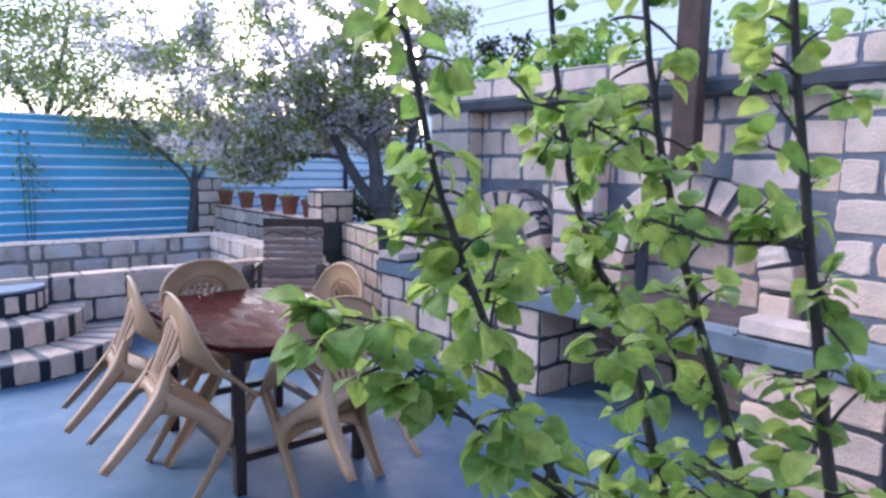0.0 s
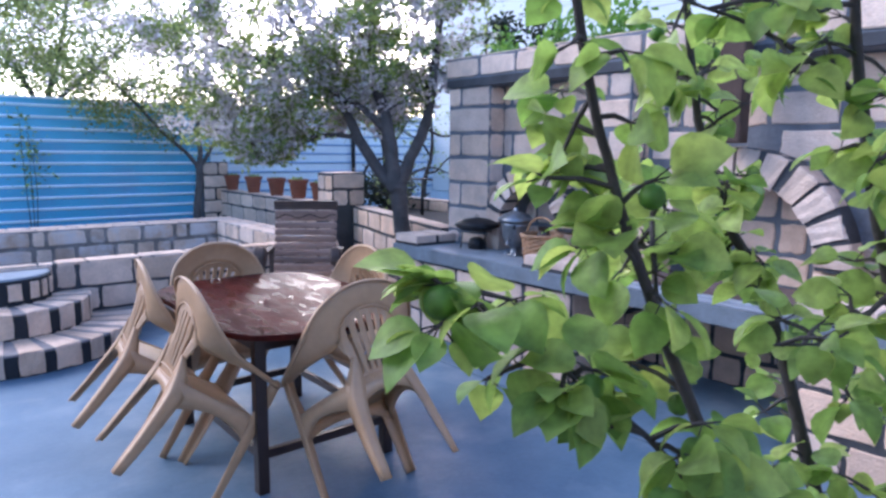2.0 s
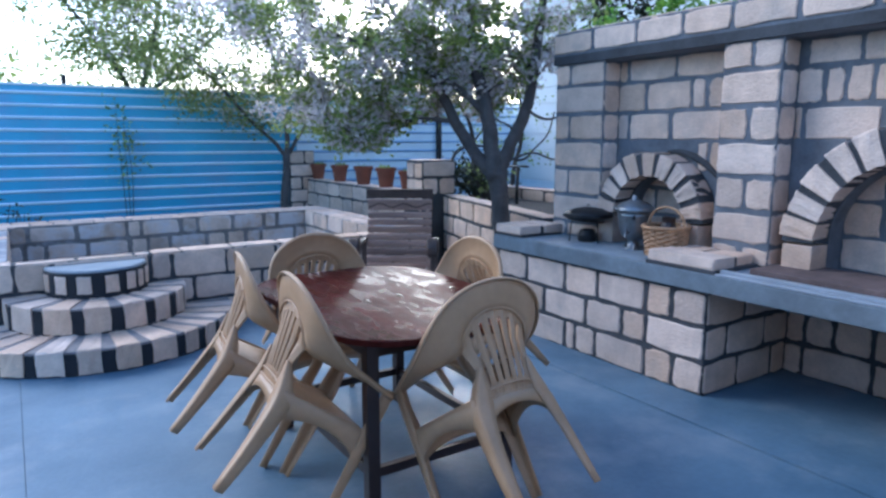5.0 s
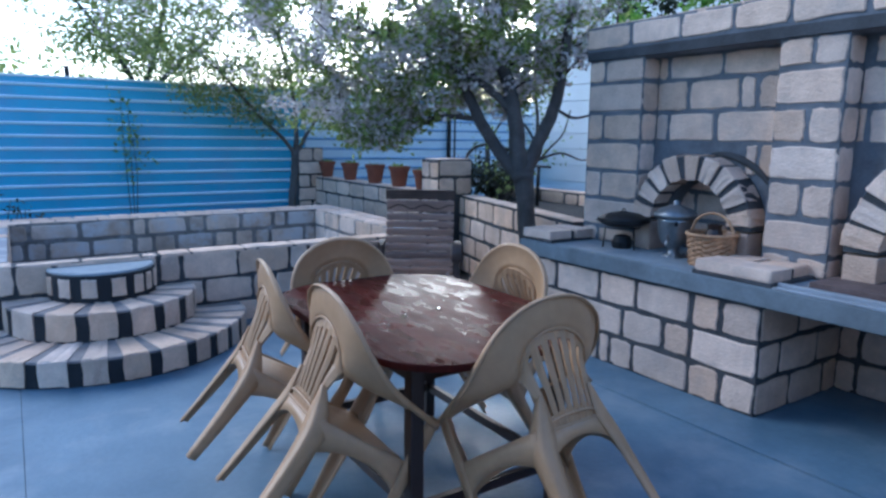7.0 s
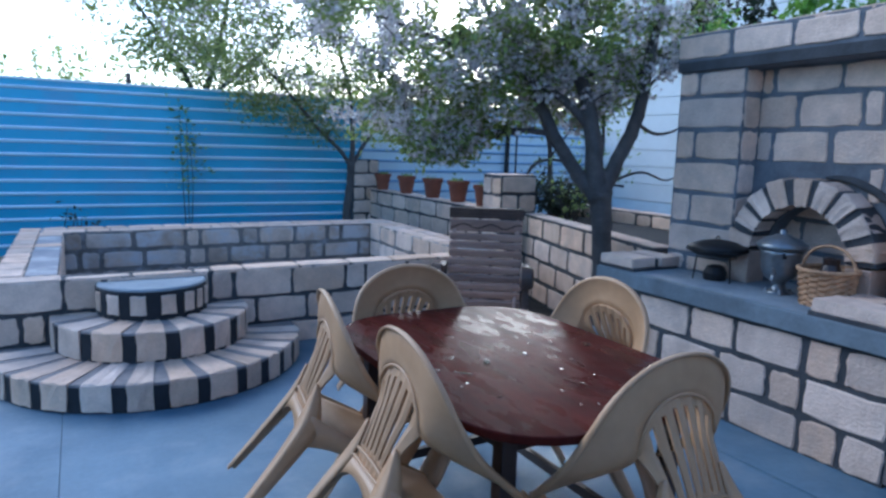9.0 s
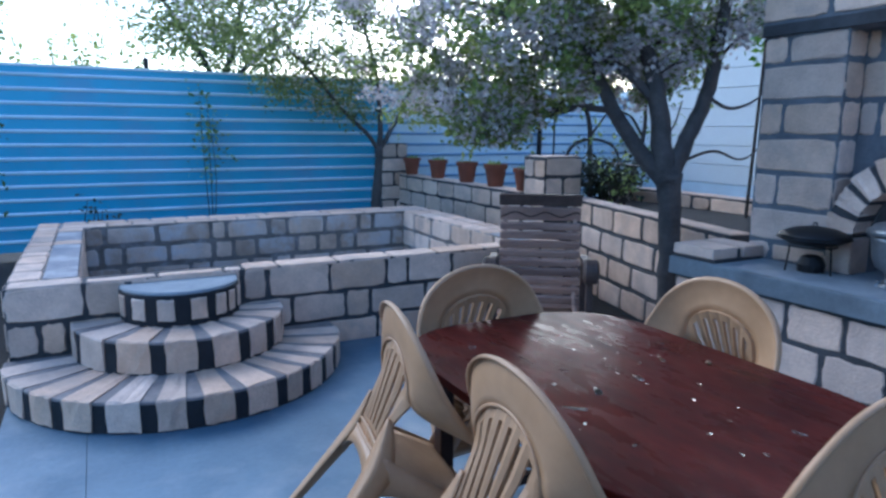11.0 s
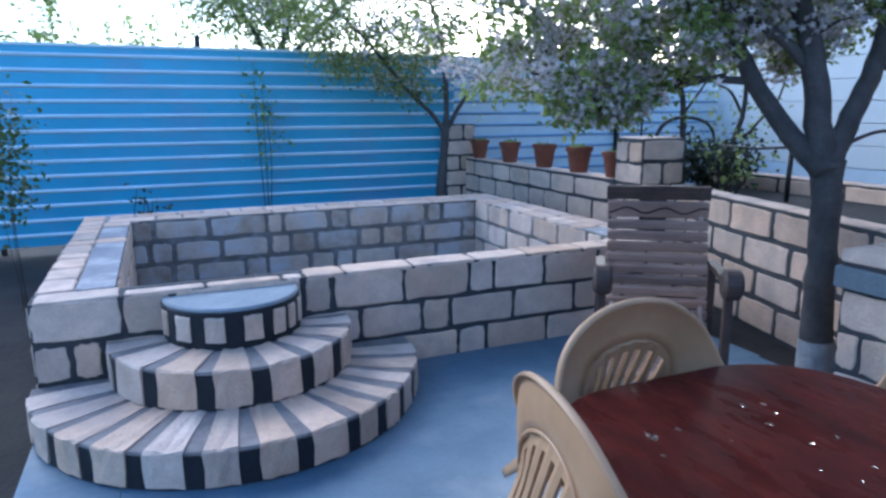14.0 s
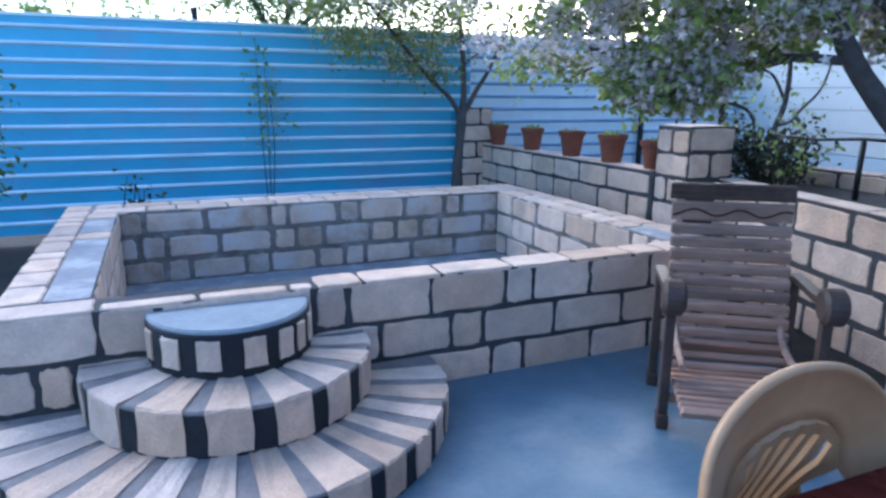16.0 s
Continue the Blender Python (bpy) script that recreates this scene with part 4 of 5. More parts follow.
PLANTER_ROWS = [(0.23, [-0.24, 0.19, 0.62, 1.05, 1.48, 1.91]), (0.225, [-0.5, -0.07, 0.36, 0.79, 1.27, 1.7, 2.13]), (0.225, [-0.24, 0.19, 0.62, 1.14, 1.57, 2.0]), (0.225, [-0.44, -0.01, 0.42, 0.93, 1.36, 1.79])]
lay(planter, PLANTER @ FACE_MX(0.0), -0.58, 2.04, -0.05, PLANTER_ROWS, joint=0.038)
lay_top(planter, 0.01, 0.19, -2.04, 0.58, "y", 0.42, z=0.86, base=PLANTER)
lay(planter_back, FACE_MX(5.8), -8.39, -5.31, 0.78, [(0.15, None)], joint=0.03)
lay_top(planter_back, 5.81, 5.99, 5.31, 8.39, "y", 0.4, z=0.93)

# ---- blocks of the kitchen ----
lay(counter, FACE_MX(CX + 0.01), -5.42, -3.455, 0.0, [(0.215, [-5.1, -4.62, -4.52, -4.32, -3.88, -3.66]), (0.215, [-5.3, -4.86, -4.42, -4.08, -3.88]), (0.215, [-5.07, -4.64, -4.31, -3.89, -3.69])], joint=0.030)
lay(counter, FACE_MX(CX + 0.01), -1.99, -1.31, 0.0, [(0.215, [-1.75]), (0.215, [-1.6]), (0.215, [-1.75])], joint=0.030)
lay(counter, FACE_MY(3.45), CX + 0.02, 4.65, 0.0, [(0.215, [4.13, 4.5]), (0.215, [4.0, 4.4]), (0.215, [4.17])], joint=0.030)
lay(counter, FACE_MX(4.66), -3.44, -2.01, 0.0, [(0.215, None), (0.215, None), (0.215, None)], joint=0.030)
lay(counter, FACE_PY(5.43), -4.69, -CX - 0.02, 0.0, [(0.215, None), (0.215, None), (0.215, None)], joint=0.030)
rows_z = [0.765, 0.89, 1.10, 1.31, 1.525, 1.735, 1.95, 2.12]


def pilaster(y0, y1, mid, first_split):
    rows = []
    for k in range(7):
        rows.append((rows_z[k + 1] - rows_z[k], [-mid] if (k % 2 == first_split) else []))
    lay(oven, FACE_MX(4.19), -y1 + 0.005, -y0 - 0.005, 0.765, rows, joint=0.03)
    for side, face in ((y0, FACE_MY(y0)), (y1, FACE_PY(y1))):
        lay(oven, face, *((4.20, 4.355) if side == y0 else (-4.355, -4.20)), 0.765, [(rows_z[k + 1] - rows_z[k], []) for k in range(7)], joint=0.03, d=0.006)


pilaster(4.71, 5.22, 5.06, 0)
pilaster(3.34, 3.72, 3.52, 0)
pilaster(1.3, 1.75, 1.55, 0)


def arch_cut(cy, cz, r):
    return lambda a, b, v0, v1: min(math.hypot(u + cy, v - cz) for u in (a, (a + b) / 2, b) for v in (v0, v1)) < r or (abs((a + b) / 2 + cy) < r and v0 < cz)


def bay(y0, y1, cy, cz, r, joints):
    rows = [(rows_z[k + 1] - rows_z[k], joints[k]) for k in range(7)]
    lay(oven, FACE_MX(4.36), -y1 + 0.01, -y0 - 0.01, 0.765, rows, joint=0.030, cut=arch_cut(cy, cz, r))


bay(3.72, 4.71, 4.27, 0.985, 0.40, [[], [-4.5, -4.1], [-4.66, -4.0], [-4.43, -4.0, -3.9], [-4.6, -4.22], [-4.45, -4.06, -3.94], [-4.62, -4.2]])
bay(1.75, 3.34, 2.6, 0.95, 0.60, [[], [-3.2, -2.0], [-3.1, -2.1], [-3.05, -2.2], [-3.28, -2.85, -2.43, -2.0], [-3.18, -3.06, -2.92, -2.5, -2.1], [-3.29, -2.99, -2.55, -2.15]])

for y0, y1, cy, cz, r in ((2.14, 3.06, 2.6, 0.95, 0.45), (3.99, 4.55, 4.27, 0.985, 0.28)):
    lay(oven_back, FACE_MX(4.50), -y1, -y0, 0.77, [(0.205, None), (0.205, None), (0.205, None)], joint=0.03)
tagged(link("chimney_pipe", box(bmesh.new(), (4.05, 2.52, 1.64), (4.16, 2.68, 3.1), 0.012), M_RUST), "rusty brown sheet-metal flue standing over the arch", "chimney")

# lintel and cap
part("lintel", boxes(((4.165, 1.3, 2.12), (4.19, 5.235, 2.185))), M_MORTAR, oven, "dark cement lintel")
lay(oven, FACE_MX(4.17), -5.235, -1.305, 2.19, [(0.17, [-4.82, -4.4, -4.02, -3.66, -3.25, -2.85, -2.45, -2.05, -1.7])], joint=0.03, d=0.012)
lay_top(oven, 4.175, 4.42, 1.31, 5.235, "y", 0.4, z=2.36)
lay(oven, FACE_PY(5.22), -4.89, -4.2, 0.765, [(rows_z[k + 1] - rows_z[k], None) for k in range(7)], joint=0.03)


def arch(cy, cz, r0, r1, count, name):
    a = tagged(new(name), "stone arch of pale wedge blocks around a sooty hearth opening", "arch", kind="structure")
    a.matrix_basis = pose(4.36, cy, cz, 90, 0, -90)
    w = 180 / count
    ring = part("arch_bed", wedge(r0 + 0.004, r1 - 0.008, 0, 180, 0.0, 0.165, 30, 0.004, 0.0), M_MORTAR, a, "dark cement joints")
    for k in range(count):
        m = w * (k + 0.5) + rng.uniform(-1.5, 1.5)
        h = w * 0.72 / 2 * rng.uniform(0.92, 1.06)
        part("block", wedge(r0 + rng.uniform(-0.004, 0.004), r1 + rng.uniform(-0.012, 0.008), m - h, m + h, 0.02, 0.178), M_STONE, ring)
    for s in (-1, 1):
        x0, x1 = sorted((s * r0, s * (r1 - 0.02)))
        part("block", box(bmesh.new(), (x0, 0.765 - cz, 0.0), (x1, -0.015, 0.172), 0.008), M_STONE, a)
    return a


arch_1 = arch(4.27, 0.985, 0.30, 0.465, 9, "arch_1")
crest = [(0.47 + 0.085 * k / 11) * Vector((math.cos(radians(84 - 5 * k)), math.sin(radians(84 - 5 * k)), 0)) + Vector((0, 0, 0.012)) for k in range(12)]
part("crest", tube(bmesh.new(), crest, [0.008 + 0.016 * math.sin(math.pi * (k + 1) / 13) for k in range(12)], 8), M_MORTAR, arch_1, "dark cement smear over the arch", smooth=True)
arch(2.6, 0.95, 0.48, 0.675, 12, "arch_2")

# ---- plants ----
def mesh_from(name, verts, faces, mat, parent, label="", smooth=False):
    me = bpy.data.meshes.new(name)
    me.from_pydata(verts, [], faces)
    me.materials.append(mat)
    if smooth:
        for p in me.polygons:
            p.use_smooth = True
    ob = new(name, me)
    ob.parent = parent
    if label:
        ob["label"] = label
    return ob


# a leaf: length along y, folded at the midrib, pointed tip
LEAF, LEAF_F = [], []
for k, (w, y, z) in enumerate(((0.03, 0.0, 0.0), (0.29, 0.09, 0.015), (0.43, 0.28, 0.03), (0.45, 0.48, 0.015), (0.36, 0.70, -0.04), (0.19, 0.88, -0.11), (0.01, 1.03, -0.20))):
    LEAF += [(-w, y, z + 0.22 * w), (-w * 0.5, y + 0.01, z + 0.07 * w), (0, y + 0.02, z), (w * 0.5, y + 0.01, z + 0.07 * w), (w, y, z + 0.22 * w)]
    if k:
        LEAF_F += [(5 * k - 5 + j, 5 * k - 4 + j, 5 * k + 1 + j, 5 * k + j) for j in range(4)]
LEAF_SMALL = [(0, 0, 0), (-0.34, 0.45, 0.08), (0, 0.5, 0), (0.34, 0.45, 0.08), (0, 1.0, -0.1)]
LEAF_SMALL_F = [(0, 2, 1), (0, 3, 2), (1, 2, 4), (2, 3, 4)]
FLOWER = [(0, 0, 0)] + [(math.cos(a) * rr, math.sin(a) * rr, 0.22 * rr) for k in range(10) for a, rr in [(k * math.pi / 5, 1.0 if k % 2 == 0 else 0.45)]]
FLOWER_F = [(0, 1 + k, 1 + (k + 1) % 10) for k in range(10)]


class Foliage:
    def __init__(self):
        self.v, self.f = [], []

    def add(self, shape, faces, at, direction, size, spin, r):
        d = Vector(direction).normalized()
        q = d.to_track_quat("Y", "Z").to_matrix() @ Matrix.Rotation(spin, 3, "Y")
        n = len(self.v)
        at = Vector(at)
        self.v += [tuple(at + q @ (Vector(p) * size)) for p in shape]
        self.f += [tuple(n + i for i in f) for f in faces]


def grow(trunk_nodes, targets, r, r_tip=0.004, sag=0.1, base=0.018):
    """Branches from the nearest trunk node to each target; returns their paths."""
    nodes = [(Vector(p), rad) for p, rad in trunk_nodes]
    paths = []
    for t in targets:
        t = Vector(t)
        p, rad = min(nodes, key=lambda n: (n[0] - t).length + 0.25 * max(0, n[0].z - t.z) + r.uniform(0, 0.15))
        mid = p.lerp(t, 0.5) + Vector((r.uniform(-1, 1), r.uniform(-1, 1), r.uniform(0, 1))) * sag * (t - p).length
        pts = spline([p, mid, t], 7)
        w0 = min(base, rad * 0.7)
        radii = [w0 + (r_tip - w0) * k / 6 for k in range(7)]
        paths.append((pts, radii))
        nodes += [(pts[k], radii[k]) for k in (2, 4)]
    return paths


def tree(name, label, limbs, crown, n_targets, n_leaf, leaf_size, seed, bark, leaf_mat, blossom=0, blossom_size=0.02, cluster=0.09, white=None, start=0.35, base=0.018, hollow=0.0):
    """limbs: (points, radii); crown: list of (centre, radii)."""
    r = random.Random(seed)
    ob = thing(name, pose(0, 0, 0), label, "tree")
    bm = bmesh.new()
    nodes = []
    for pts, radii in limbs:
        n = 4 * len(pts)
        sp = spline(pts, n)
        rad = [float(w) for w in np.interp(np.linspace(0, len(pts) - 1, n), range(len(pts)), radii)]
        sp = [p + Vector((r.uniform(-1, 1), r.uniform(-1, 1), 0)) * 0.12 * w for p, w in zip(sp, rad)]
        tube(bm, sp, list(rad), 10)
        nodes += [(p, w) for p, w in zip(sp, rad) if p.z > 1.25 or w < 0.03]
    part("trunk", bm, bark, ob, smooth=True)
    targets = []
    while len(targets) < n_targets:
        c, s = r.choice(crown)
        q = Vector((r.uniform(-1, 1), r.uniform(-1, 1), r.uniform(-1, 1)))
        if hollow < q.length < 1:
            targets.append(Vector(c) + Vector((q.x * s[0], q.y * s[1], q.z * s[2])))
    targets.sort(key=lambda t: min((t - n[0]).length for n in nodes))
    paths = grow(nodes, targets, r, base=base)
    bm = bmesh.new()
    for pts, radii in paths:
        tube(bm, pts, radii, 5, cap=False)
    part("branchwork", bm, M_TWIG, ob)["kind"] = "stuff"
    leaves, flowers = Foliage(), Foliage()
    for k in range(n_leaf + blossom):
        i = r.randrange(len(paths))
        # some boughs carry blossom, some leaves, some both
        while blossom and (i % 7 in (0, 3) if k >= n_leaf else i % 7 in (1, 4, 5)):
            i = r.randrange(len(paths))
        pts, _ = paths[i]
        u = start + (1 - start) * r.random() ** 0.8
        i = min(int(u * 6), 5)
        p = pts[i].lerp(pts[i + 1], u * 6 - i)
        # clumps: each path gathers its leaves about a few spots
        off = Vector((r.gauss(0, 1), r.gauss(0, 1), r.gauss(0, 0.8))) * cluster * 0.6
        d = Vector((r.gauss(0, 1), r.gauss(0, 1), r.gauss(0.1, 0.8)))
        if k < n_leaf:
            leaves.add(LEAF_SMALL, LEAF_SMALL_F, p + off, d, leaf_size * r.uniform(0.6, 1.25), r.uniform(-1, 1), r)
        else:
            flowers.add(FLOWER, FLOWER_F, p + off * 0.8, d, blossom_size * r.uniform(0.7, 1.2), r.uniform(-3, 3), r)
    mesh_from("crown", leaves.v, leaves.f, leaf_mat, ob)
    if blossom:
        mesh_from("blossom", flowers.v, flowers.f, M_BLOSSOM, ob, "white-pink spring blossom")
    return ob


big = tree("apple_tree", "blossoming fruit tree with a grey forked trunk beside the planter", [
    ([(4.18, 5.82, -0.05), (4.15, 5.82, 0.45), (4.06, 5.78, 0.95), (4.02, 5.76, 1.27)], [0.105, 0.084, 0.078, 0.088]),
    ([(4.0, 5.76, 1.2), (3.90, 5.95, 1.42), (3.80, 6.12, 1.70), (3.72, 6.30, 2.05), (3.55, 6.55, 2.5), (3.3, 6.7, 3.0)], [0.07, 0.055, 0.05, 0.042, 0.03, 0.015]),
    ([(4.0, 5.76, 1.2), (4.0, 5.84, 1.5), (3.98, 5.90, 1.85), (3.9, 6.0, 2.3), (3.85, 5.95, 2.9), (3.8, 5.9, 3.4)], [0.085, 0.07, 0.062, 0.05, 0.035, 0.015]),
    ([(4.0, 5.76, 1.2), (4.14, 5.76, 1.48), (4.34, 5.78, 1.80), (4.45, 5.80, 2.2), (4.50, 5.75, 2.8), (4.6, 5.7, 3.3)], [0.07, 0.058, 0.052, 0.045, 0.032, 0.015]),
    ([(3.98, 5.90, 1.75), (3.80, 6.0, 1.95), (3.5, 6.2, 2.15), (3.1, 6.5, 2.35), (2.7, 6.7, 2.5)], [0.035, 0.032, 0.028, 0.02, 0.01]),
    ([(3.72, 6.25, 1.74), (3.45, 6.42, 1.66), (3.15, 6.46, 1.57), (2.85, 6.40, 1.58)], [0.016, 0.013, 0.009, 0.004]),
    ([(4.34, 5.78, 1.80), (4.55, 5.75, 1.72), (4.75, 5.70, 1.78), (4.9, 5.7, 1.92)], [0.016, 0.012, 0.008, 0.004]),
    ([(4.08, 5.77, 1.33), (4.35, 5.70, 1.42), (4.6, 5.65, 1.36), (4.8, 5.6, 1.50)], [0.013, 0.010, 0.007, 0.003]),
    ([(3.80, 6.12, 1.70), (3.6, 6.4, 1.72), (3.35, 6.7, 1.66), (3.0, 6.8, 1.72), (2.6, 6.6, 1.75)], [0.025, 0.02, 0.016, 0.012, 0.006]),
], [((3.3, 6.4, 2.75), (1.5, 1.5, 0.85)), ((3.3, 6.7, 2.75), (1.5, 1.6, 0.9)), ((3.2, 6.6, 2.05), (0.9, 0.9, 0.45)), ((3.9, 6.1, 2.9), (1.2, 1.2, 0.9)), ((3.1, 7.0, 1.85), (0.9, 1.0, 0.4)), ((2.7, 6.9, 2.6), (1.2, 1.4, 0.8)), ((4.2, 5.8, 2.7), (0.9, 0.9, 0.6)), ((4.1, 6.7, 2.5), (1.1, 1.1, 0.75)), ((4.2, 6.2, 2.3), (0.8, 0.8, 0.4)), ((3.7, 6.5, 2.05), (0.9, 0.7, 0.38)), ((4.3, 6.6, 2.1), (0.6, 0.8, 0.4)), ((3.0, 6.45, 1.60), (0.26, 0.3, 0.11))],
    620, 22000, 0.056, 11, M_BARK, M_LEAF_DARK, 24000, 0.025, 0.12)
part("whitewash", tube(bmesh.new(), [(4.18, 5.82, 0.0), (4.168, 5.82, 0.19)], [0.108, 0.099], 18, cap=False), M_WHITEWASH, big, "whitewashed trunk foot", smooth=True)

tree("plum_tree", "slender fruit tree in light spring leaf before the blue fence", [
    ([(4.0, 11.2, -0.05), (4.02, 11.25, 0.6), (4.08, 11.3, 1.0), (4.1, 11.3, 1.32)], [0.075, 0.06, 0.055, 0.06]),
    ([(4.1, 11.3, 1.25), (3.9, 11.25, 1.5), (3.55, 11.2, 1.8), (3.1, 11.2, 2.3), (2.6, 11.2, 2.8)], [0.035, 0.03, 0.025, 0.018, 0.008]),
    ([(4.1, 11.3, 1.25), (4.12, 11.3, 1.7), (4.05, 11.3, 2.4), (3.8, 11.3, 3.2), (3.5, 11.3, 4.0)], [0.045, 0.035, 0.028, 0.02, 0.008]),
    ([(4.1, 11.3, 1.25), (4.3, 11.35, 1.55), (4.55, 11.4, 1.9), (4.8, 11.4, 2.5), (4.9, 11.4, 3.2)], [0.035, 0.03, 0.022, 0.016, 0.008]),
], [((3.2, 11.2, 3.0), (1.9, 0.9, 0.9)), ((2.7, 11.2, 3.1), (1.3, 0.8, 0.8)), ((3.9, 11.2, 2.5), (1.0, 0.8, 0.9)), ((3.3, 11.2, 2.2), (0.9, 0.5, 0.5)), ((4.4, 11.3, 3.4), (1.4, 0.8, 1.1))],
    320, 15000, 0.055, 23, M_BARK, M_LEAF_DULL, 2500, 0.028, 0.2, start=0.25, base=0.012)

# an older tree beyond the fence, its crown over the top rail
tree("garden_tree", "dull grey-green tree in thin leaf beyond the blue fence", [
    ([(2.6, 15.2, -0.05), (2.5, 15.2, 1.2), (2.6, 15.2, 2.3)], [0.10, 0.085, 0.07]),
    ([(2.6, 15.2, 2.2), (2.2, 15.2, 3.0), (1.7, 15.1, 3.7), (1.3, 15.1, 4.2)], [0.05, 0.04, 0.028, 0.01]),
    ([(2.6, 15.2, 2.2), (2.9, 15.2, 3.2), (3.1, 15.1, 4.2), (3.2, 15.1, 5.2)], [0.055, 0.045, 0.03, 0.01]),
    ([(2.6, 15.2, 2.2), (3.3, 15.2, 2.9), (4.0, 15.2, 3.5), (4.6, 15.2, 4.2)], [0.05, 0.04, 0.028, 0.01]),
], [((1.8, 15.2, 3.7), (1.2, 0.8, 0.7)), ((2.7, 15.2, 3.9), (1.4, 1.0, 1.2)), ((2.6, 15.2, 3.0), (1.2, 0.8, 0.5)), ((3.7, 15.2, 3.8), (1.4, 0.9, 1.2)), ((2.2, 15.2, 4.6), (1.3, 0.9, 0.7))],
    300, 12000, 0.085, 29, M_BARK, M_LEAF_DULL, 0, 0.03, 0.3, start=0.3, base=0.016)


# young tree close to the path
def near_tree():
    r = random.Random(7)
    ob = thing("apricot_tree", pose(0, 0, 0), "young fruit tree with fresh green leaves and unripe fruit", "tree")
    stems = [
        ([(1.35, 0.72, -0.06), (1.30, 0.80, 0.45), (1.15, 0.92, 0.95), (1.0, 1.0, 1.28), (0.93, 1.06, 1.50), (0.88, 1.08, 1.66), (0.82, 1.10, 1.95), (0.78, 1.12, 2.3)], [0.03, 0.022, 0.016, 0.012, 0.010, 0.009, 0.007, 0.004]),
        ([(1.40, 0.72, -0.06), (1.42, 0.85, 0.5), (1.42, 1.0, 0.95), (1.40, 1.12, 1.34), (1.38, 1.19, 1.48), (1.35, 1.24, 1.67), (1.30, 1.26, 2.0), (1.28, 1.28, 2.4)], [0.032, 0.026, 0.02, 0.016, 0.014, 0.012, 0.009, 0.005]),
        ([(1.42, 0.70, -0.06), (1.45, 0.78, 0.6), (1.42, 0.88, 1.1), (1.36, 0.95, 1.40), (1.28, 0.98, 1.65), (1.22, 1.0, 1.95), (1.18, 1.0, 2.35)], [0.03, 0.024, 0.018, 0.014, 0.012, 0.009, 0.005]),
        ([(1.45, 0.66, -0.06), (1.42, 0.68, 0.6), (1.36, 0.72, 1.15), (1.30, 0.76, 1.55), (1.25, 0.79, 1.9), (1.22, 0.80, 2.3)], [0.03, 0.024, 0.018, 0.013, 0.009, 0.005]),
        ([(1.15, 0.92, 0.95), (1.02, 0.93, 1.18), (0.93, 0.965, 1.26), (0.89, 1.0, 1.315), (0.84, 1.05, 1.375), (0.78, 1.085, 1.425), (0.715, 1.14, 1.47)], [0.010, 0.008, 0.006, 0.0055, 0.005, 0.004, 0.002]),
        ([(0.95, 1.04, 1.46), (1.03, 1.10, 1.52), (1.12, 1.16, 1.56)], [0.006, 0.005, 0.003]),
        ([(1.38, 1.19, 1.48), (1.26, 1.2, 1.44), (1.14, 1.2, 1.45)], [0.007, 0.005, 0.003]),
        ([(1.36, 0.95, 1.40), (1.22, 0.96, 1.36), (1.10, 0.98, 1.37)], [0.007, 0.005, 0.003]),
        ([(1.35, 1.24, 1.67), (1.5, 1.32, 1.72), (1.62, 1.36, 1.75)], [0.007, 0.005, 0.003]),
        ([(1.36, 0.72, 1.15), (1.22, 0.76, 1.2), (1.10, 0.80, 1.27)], [0.007, 0.005, 0.003]),
        ([(1.42, 1.0, 0.95), (1.3, 1.05, 1.05), (1.18, 1.06, 1.12)], [0.007, 0.005, 0.003]),
        ([(1.30, 0.76, 1.55), (1.2, 0.84, 1.55), (1.12, 0.9, 1.58)], [0.007, 0.005, 0.003]),
        ([(1.28, 0.98, 1.65), (1.16, 1.05, 1.72), (1.06, 1.1, 1.75)], [0.007, 0.005, 0.003]),
        ([(1.42, 0.88, 1.1), (1.34, 0.98, 1.08), (1.25, 1.06, 1.1)], [0.007, 0.005, 0.003]),
        ([(1.36, 0.72, 1.15), (1.27, 0.86, 1.1), (1.2, 0.97, 1.06)], [0.007, 0.005, 0.003]),
        ([(1.45, 0.78, 0.6), (1.35, 0.9, 0.85), (1.3, 1.0, 1.0)], [0.008, 0.006, 0.003]),
        ([(1.42, 0.68, 0.6), (1.33, 0.8, 0.9), (1.22, 0.88, 1.08)], [0.008, 0.006, 0.003]),
    ]
    for pts, radii in stems:
        bm = bmesh.new()
        n = 5 * len(pts)
        sp = spline(pts, n)
        rad = [0.56 * float(w) for w in np.interp(np.linspace(0, len(pts) - 1, n), range(len(pts)), radii)]
        sp = [p + Vector((r.uniform(-1, 1), r.uniform(-1, 1), 0)) * 0.25 * w for p, w in zip(sp, rad)]
        tube(bm, sp, rad, 8)
        part("stem", bm, M_TWIG, ob, smooth=True)
    fol, fruit, spurs = Foliage(), bmesh.new(), bmesh.new()
    for si, (pts, radii) in enumerate(stems):
        sp = spline(pts, 60)
        length = sum((b - a).length for a, b in zip(sp, sp[1:]))
        step = 0.037 if si < 4 else 0.029
        n = int(length / step)
        for k in range(n):
            p = sp[min(int((k + r.random()) / n * 59), 59)]
            if p.z < 0.5:
                continue
            out = Vector((r.gauss(0, 1), r.gauss(0, 1), r.gauss(0.2, 0.6))).normalized()
            tip = p + out * r.uniform(0.015, 0.075)
            tube(spurs, [p, p.lerp(tip, 0.5) + Vector((0, 0, 0.004)), tip], [0.0032, 0.0028, 0.0022], 5)
            for _ in range(r.randint(3, 6)):
                d = out * 0.6 + Vector((r.gauss(0, 0.8), r.gauss(0, 0.8), r.gauss(-0.15, 0.45)))
                stalk = tip + d.normalized() * r.uniform(0.006, 0.022)
